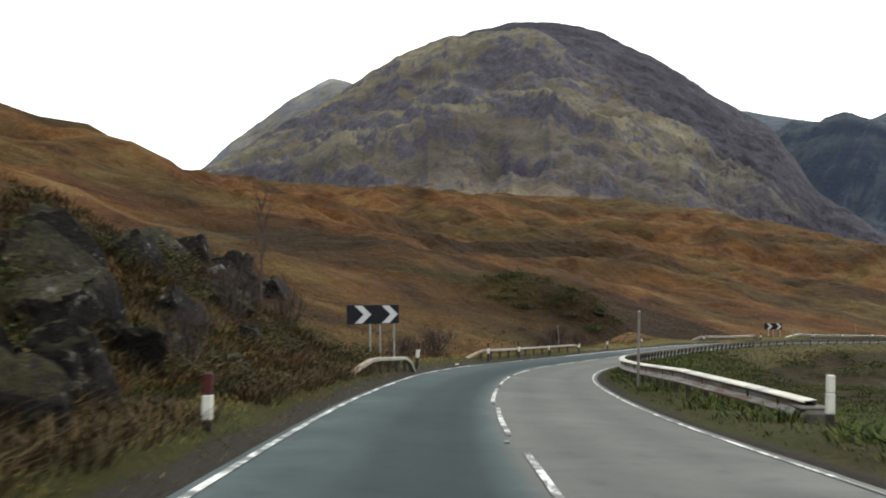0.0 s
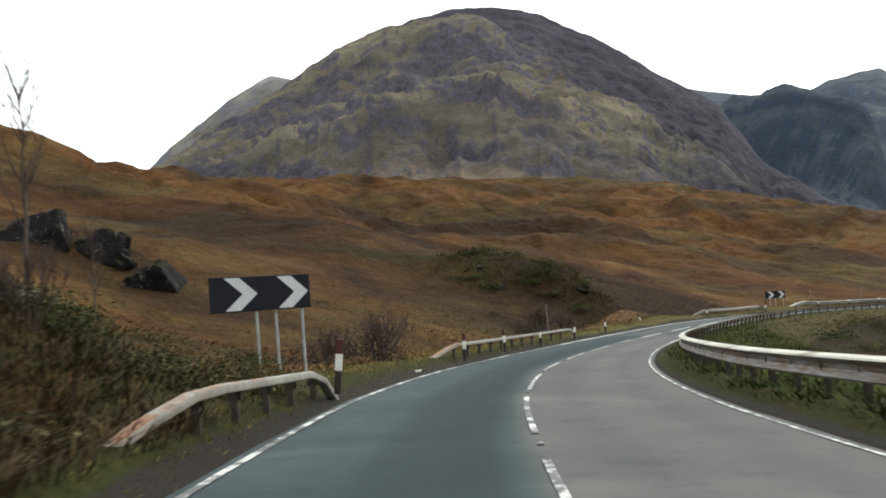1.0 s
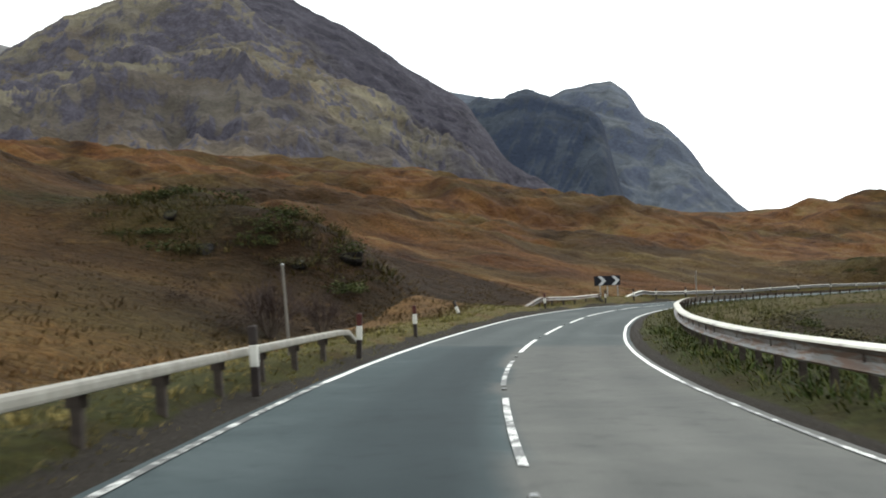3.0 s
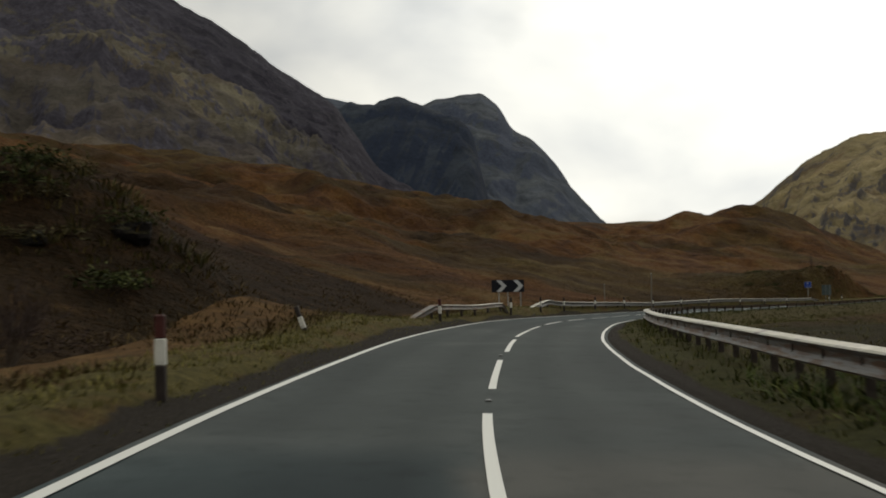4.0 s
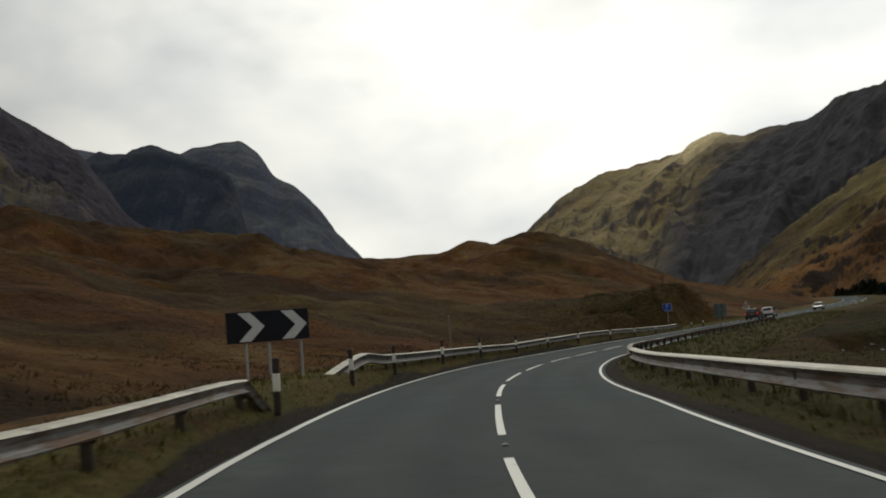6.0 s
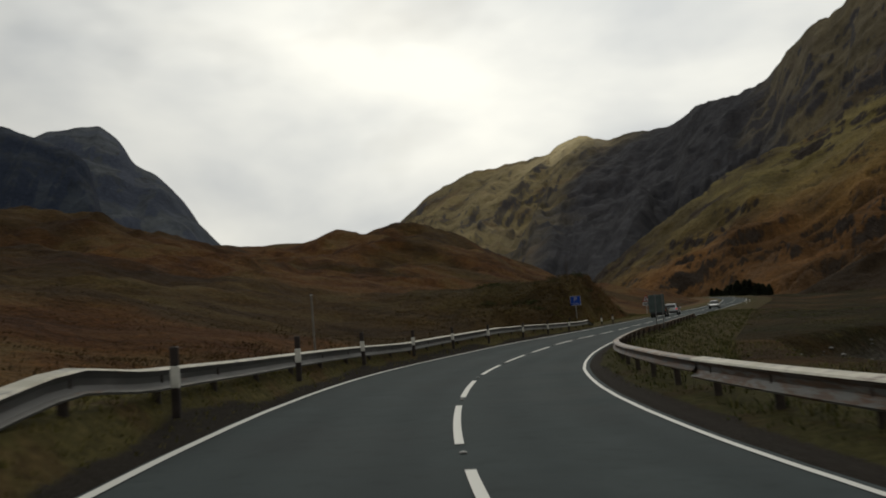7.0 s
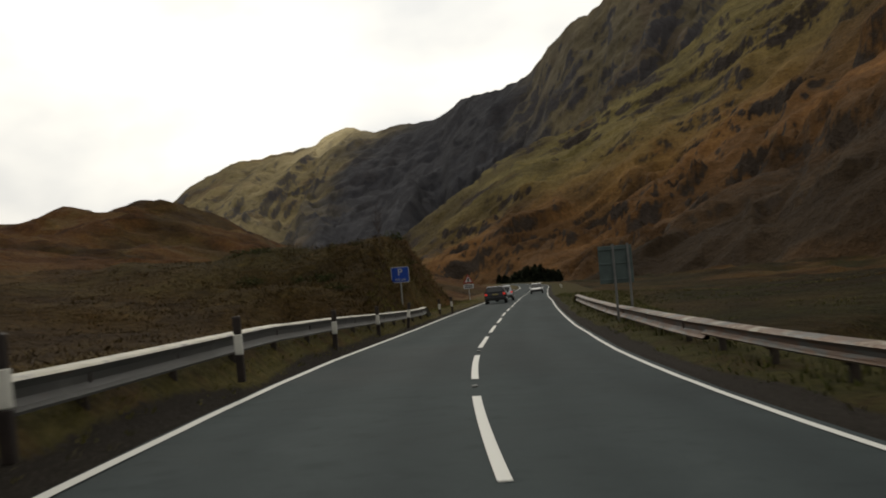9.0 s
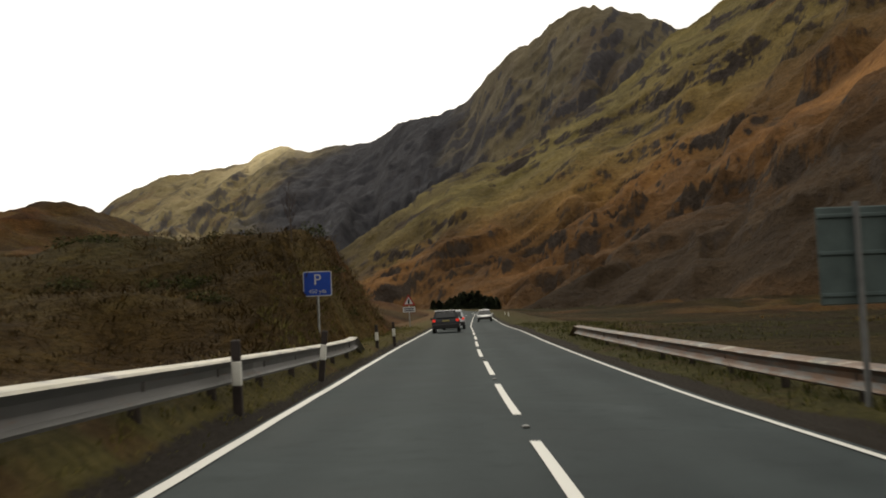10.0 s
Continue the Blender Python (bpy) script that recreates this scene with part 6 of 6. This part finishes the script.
for i in range(17):
    a, r = radians(61.2 + 3.4 * i / 16 + rng.uniform(-0.08, 0.08)), rng.uniform(298, 322) - 14 * (i > 7)
    h = 0.66 * (5.2 + 3.0 * min(1, i / 5, (17 - i) / 4)) * rng.uniform(0.85, 1.1)
    x, y = 90 + r * math.sin(a), 169 + r * math.cos(a)
    conifer(x, y, h, 40 + i, "bushy dark green pine tree beside the far bend")

# dark green heather and rushes among the bracken of the bank
x, y, rng, t, out = scatter(2600, -0.3, 2.0, 1.8, 14, -1, 8, 1.1)
keep = fbm(x, y, 4, 3, 104) > -0.05
tufts("bank_heather", "dark green heather cushions on the rocky bank", blades_material("green heather", (0.016, 0.018, 0.008), (0.036, 0.040, 0.016), (0.062, 0.062, 0.024)), x[keep], y[keep], rng.uniform(0.12, 0.30, len(x))[keep], 22, 0.45, 0.016, 8, 1.4)

# shrubby growth on the bluff by the straight
x, y, rng, t, out = scatter(1400, 11.1, 14.5, 1.8, 18, -1, 77, 1.0)
keep = fbm(x, y, 6, 3, 105) > -0.15
tufts("heather", "heather, bracken and scrub on the cut bluff", blades_material("scrub", (0.050, 0.038, 0.016), (0.110, 0.080, 0.030), (0.18, 0.105, 0.040)), x[keep], y[keep], rng.uniform(0.08, 0.24, len(x))[keep], 10, 0.5, 0.018, 9, 1.8)
# rough growth over the green knoll, and the dark bushes at its foot
r, a = 11 * np.sqrt(rng.uniform(0, 1, 520)), rng.uniform(0, 6.283, 520)
x, y = 12.5 + r * np.cos(a) * 0.8, 119.5 + r * np.sin(a)
keep = (fbm(x, y, 4, 3, 109) > -0.05) & (road_frame(x, y)[1] < -8)
tufts("knoll_heather", "dark green heather and rushes on the knoll", blades_material("knoll heather", (0.030, 0.031, 0.013), (0.070, 0.066, 0.024), (0.14, 0.100, 0.038)), x[keep], y[keep], rng.uniform(0.15, 0.55, len(x))[keep], 14, 0.5, 0.028, 11, 1.3)
for x, y, size in ((9.5, 112.5, 0.8), (14.0, 111.5, 0.6), (17.0, 113.0, 0.9), (8.0, 117.0, 0.7), (15.5, 121.0, 0.6)):
    ob = new("boulder", rock_mesh("rock", (size, size * 0.8, size * 0.6), int(x * 9 + y), M_ROCK))
    ob.matrix_world = pose(x, y, verge_top(x, y) - 0.1 * size, 0, 0, x * 40)
    tagged(ob, "small dark boulder in the heather of the knoll", "rock", "rocks on the bank")

# bracken and yellowed grass on the flats across the river
x, y, rng, t, out = scatter(9000, 8.6, 15, 24, 120, 1, 12, 1.0)
keep = (fbm(x, y, 16, 4, 110) > -0.1) & (abs(np.interp(t, *HALF_RIGHT.T) + out - RIVER_LAT(t)) > 9)
tufts("moor_grass", "rust and straw coloured tussocks across the river", blades_material("flats tussocks", (0.085, 0.045, 0.015), (0.16, 0.085, 0.028), (0.18, 0.15, 0.045)), x[keep], y[keep], rng.uniform(0.10, 0.28, len(x))[keep], 12, 0.8, 0.03, 12, 1.8)


# ---------- low bushes of heather, gorse and willow ----------
M_BUSH = blades_material("dark heather leaves", (0.023, 0.022, 0.012), (0.055, 0.049, 0.021), (0.111, 0.091, 0.036))
M_GORSE = blades_material("dark green leaves", (0.016, 0.023, 0.009), (0.041, 0.051, 0.018), (0.089, 0.095, 0.032))
M_DEADBUSH = blades_material("purple-brown twigs and dead leaves", (0.020, 0.014, 0.012), (0.044, 0.030, 0.025), (0.080, 0.055, 0.040))


def leaf_mound(seed, leaves, mat, leaf):
    """A low uneven mound of small leaves, about one metre across and half as high."""
    rng = np.random.default_rng(seed)
    a, v = rng.uniform(0, 6.283, leaves), rng.uniform(0, 1, leaves)
    bulge = 0.72 + 0.28 * np.sin(3 * a + seed) * np.cos(5 * v + seed) + 0.22 * rng.normal(0, 1, leaves) ** 2 * 0.4
    out = np.sqrt(1 - v**2) * bulge * 0.5
    c = np.stack([out * np.cos(a), out * np.sin(a), v * bulge * 0.5 - 0.06], -1)
    p, q = rng.normal(0, 1, (leaves, 3)), rng.normal(0, 1, (leaves, 3))
    p, q = p / np.linalg.norm(p, axis=1)[:, None], q / np.linalg.norm(q, axis=1)[:, None]
    size = leaf * rng.uniform(0.5, 1.5, leaves)[:, None]
    verts = np.stack([c - p * size, c + q * size * 0.5, c + p * size, c - q * size * 0.5], 1)
    return raw_mesh("foliage", verts.reshape(-1, 3), 4 * np.arange(leaves)[:, None] + np.array([[0, 1, 2, 3]]), mat, False)


MOUNDS = {}


def bush(x, y, wide, tall, kind, label, seed):
    rng = random.Random(seed)
    mat, leaf, name = {"heather": (M_BUSH, 0.026, "heather_bush"), "gorse": (M_GORSE, 0.028, "gorse_bush"), "dead": (M_DEADBUSH, 0.016, "willow_bush")}[kind]
    root = thing(name, pose(x, y, verge_top(x, y) - 0.05, 0, 0, rng.uniform(0, 360)), label, "bush", "low bushes beside the road")
    for k in range(3):
        far = y > 100
        key = (kind, rng.randrange(3), far)
        if key not in MOUNDS:
            MOUNDS[key] = leaf_mound(len(MOUNDS) + 3, 260 if far else 1000 if kind == "dead" else 520, mat, leaf * (1.6 if far else 1.0))
        ob = part_mesh("foliage", MOUNDS[key], root)
        k_ = 1.0 if k == 0 else rng.uniform(0.5, 0.8)
        ob.matrix_basis = pose(0 if k == 0 else rng.uniform(-0.4, 0.4) * wide, 0 if k == 0 else rng.uniform(-0.4, 0.4) * wide, -0.03 * tall, 0, 0, rng.uniform(0, 360)) @ Matrix.Diagonal((wide * k_, wide * k_ * rng.uniform(0.7, 1.0), 2 * tall * k_ * rng.uniform(0.8, 1.1), 1))


rng = random.Random(91)
for i in range(120):
    s, lat = s_of(rng.uniform(0.3, 2.2)), -rng.uniform(4.9, 12.5)
    x, y, _ = (float(v) for v in on_road(s, lat))
    kind = rng.choice(("heather", "heather", "gorse", "dead"))
    bush(x, y, rng.uniform(0.9, 2.4), rng.uniform(0.35, 0.8), kind, {"heather": "low dark brown heather bush on the rocky bank", "gorse": "low dark green bush on the rocky bank", "dead": "purple-brown leafless willow bush on the rocky bank"}[kind], i)
for i in range(26):
    a, r = rng.uniform(0, 6.28), 10 * math.sqrt(rng.random())
    x, y = 13.0 + 0.8 * r * math.cos(a), 117.5 + r * math.sin(a)
    if road_frame(np.array([x]), np.array([y]))[1][0] > -7:
        continue
    bush(x, y, rng.uniform(1.6, 3.4), rng.uniform(0.5, 1.0), "gorse" if i % 3 else "heather", "low dark green bush on the knoll", 100 + i)
for x, y, wide, tall in ((9.5, 97.5, 3.2, 1.2), (12.0, 100.5, 2.8, 1.0), (14.2, 103.0, 2.4, 0.9), (8.0, 100.0, 2.6, 1.1), (-1.2, 52.6, 3.2, 1.3), (-3.0, 53.4, 3.0, 1.3), (-2.2, 51.2, 2.4, 1.0)):
    bush(x, y, wide, tall, "dead", "purple-brown leafless willow bush beside the verge", int(x * 5 + y))
for i in range(15):
    u, v = rng.gauss(0, 6), rng.gauss(0, 1.8)
    bush(38 + 0.45 * u + 0.9 * v, 102 + 0.9 * u - 0.45 * v, rng.uniform(2.0, 4.5), rng.uniform(0.5, 1.1), "gorse" if i % 2 else "heather", "dark rushes and bushes on the river flats", 150 + i)
for i in range(70):
    s, lat = s_of(rng.uniform(11.5, 14.2)), -rng.uniform(5.2, 15.0)
    x, y, _ = (float(v) for v in on_road(s, lat))
    bush(x, y, rng.uniform(0.8, 2.0), rng.uniform(0.3, 0.7), "heather" if i % 4 == 0 else "gorse", "dark green bush on the cut bluff", 200 + i)

# shrubs and a field dyke's line of rushes on the flats across the river
for i in range(34):
    s, lat = s_of(rng.uniform(10.5, 15.0)), rng.uniform(30, 105)
    x, y, _ = (float(v) for v in on_road(s, lat))
    bush(x, y, rng.uniform(2.0, 5.5), rng.uniform(0.6, 1.3), ("gorse", "heather", "dead")[i % 3], "low dark bush on the rough flats", 300 + i)

# pale lichened slabs showing through the heather of the bank
M_SLAB = plain("pale lichened rock", (0.15, 0.148, 0.145), 0.9, 0, 0.5, 2.5, 0.6)
for i, (x, y, sx, sy, sz) in enumerate(((-11.8, 45.5, 2.0, 1.2, 0.7), (-9.8, 47.0, 1.0, 0.8, 0.5), (-8.2, 37.0, 0.8, 0.7, 0.6))):
    ob = new("boulder", rock_mesh("boulder", (sx, sy, sz), 500 + i, M_SLAB))
    ob.matrix_world = pose(x, y, verge_top(x, y) + 0.15 * sz, 6, -8, 35 * i)
    tagged(ob, "pale grey lichened rock slab in the bank's heather", "rock", "rocks on the bank")
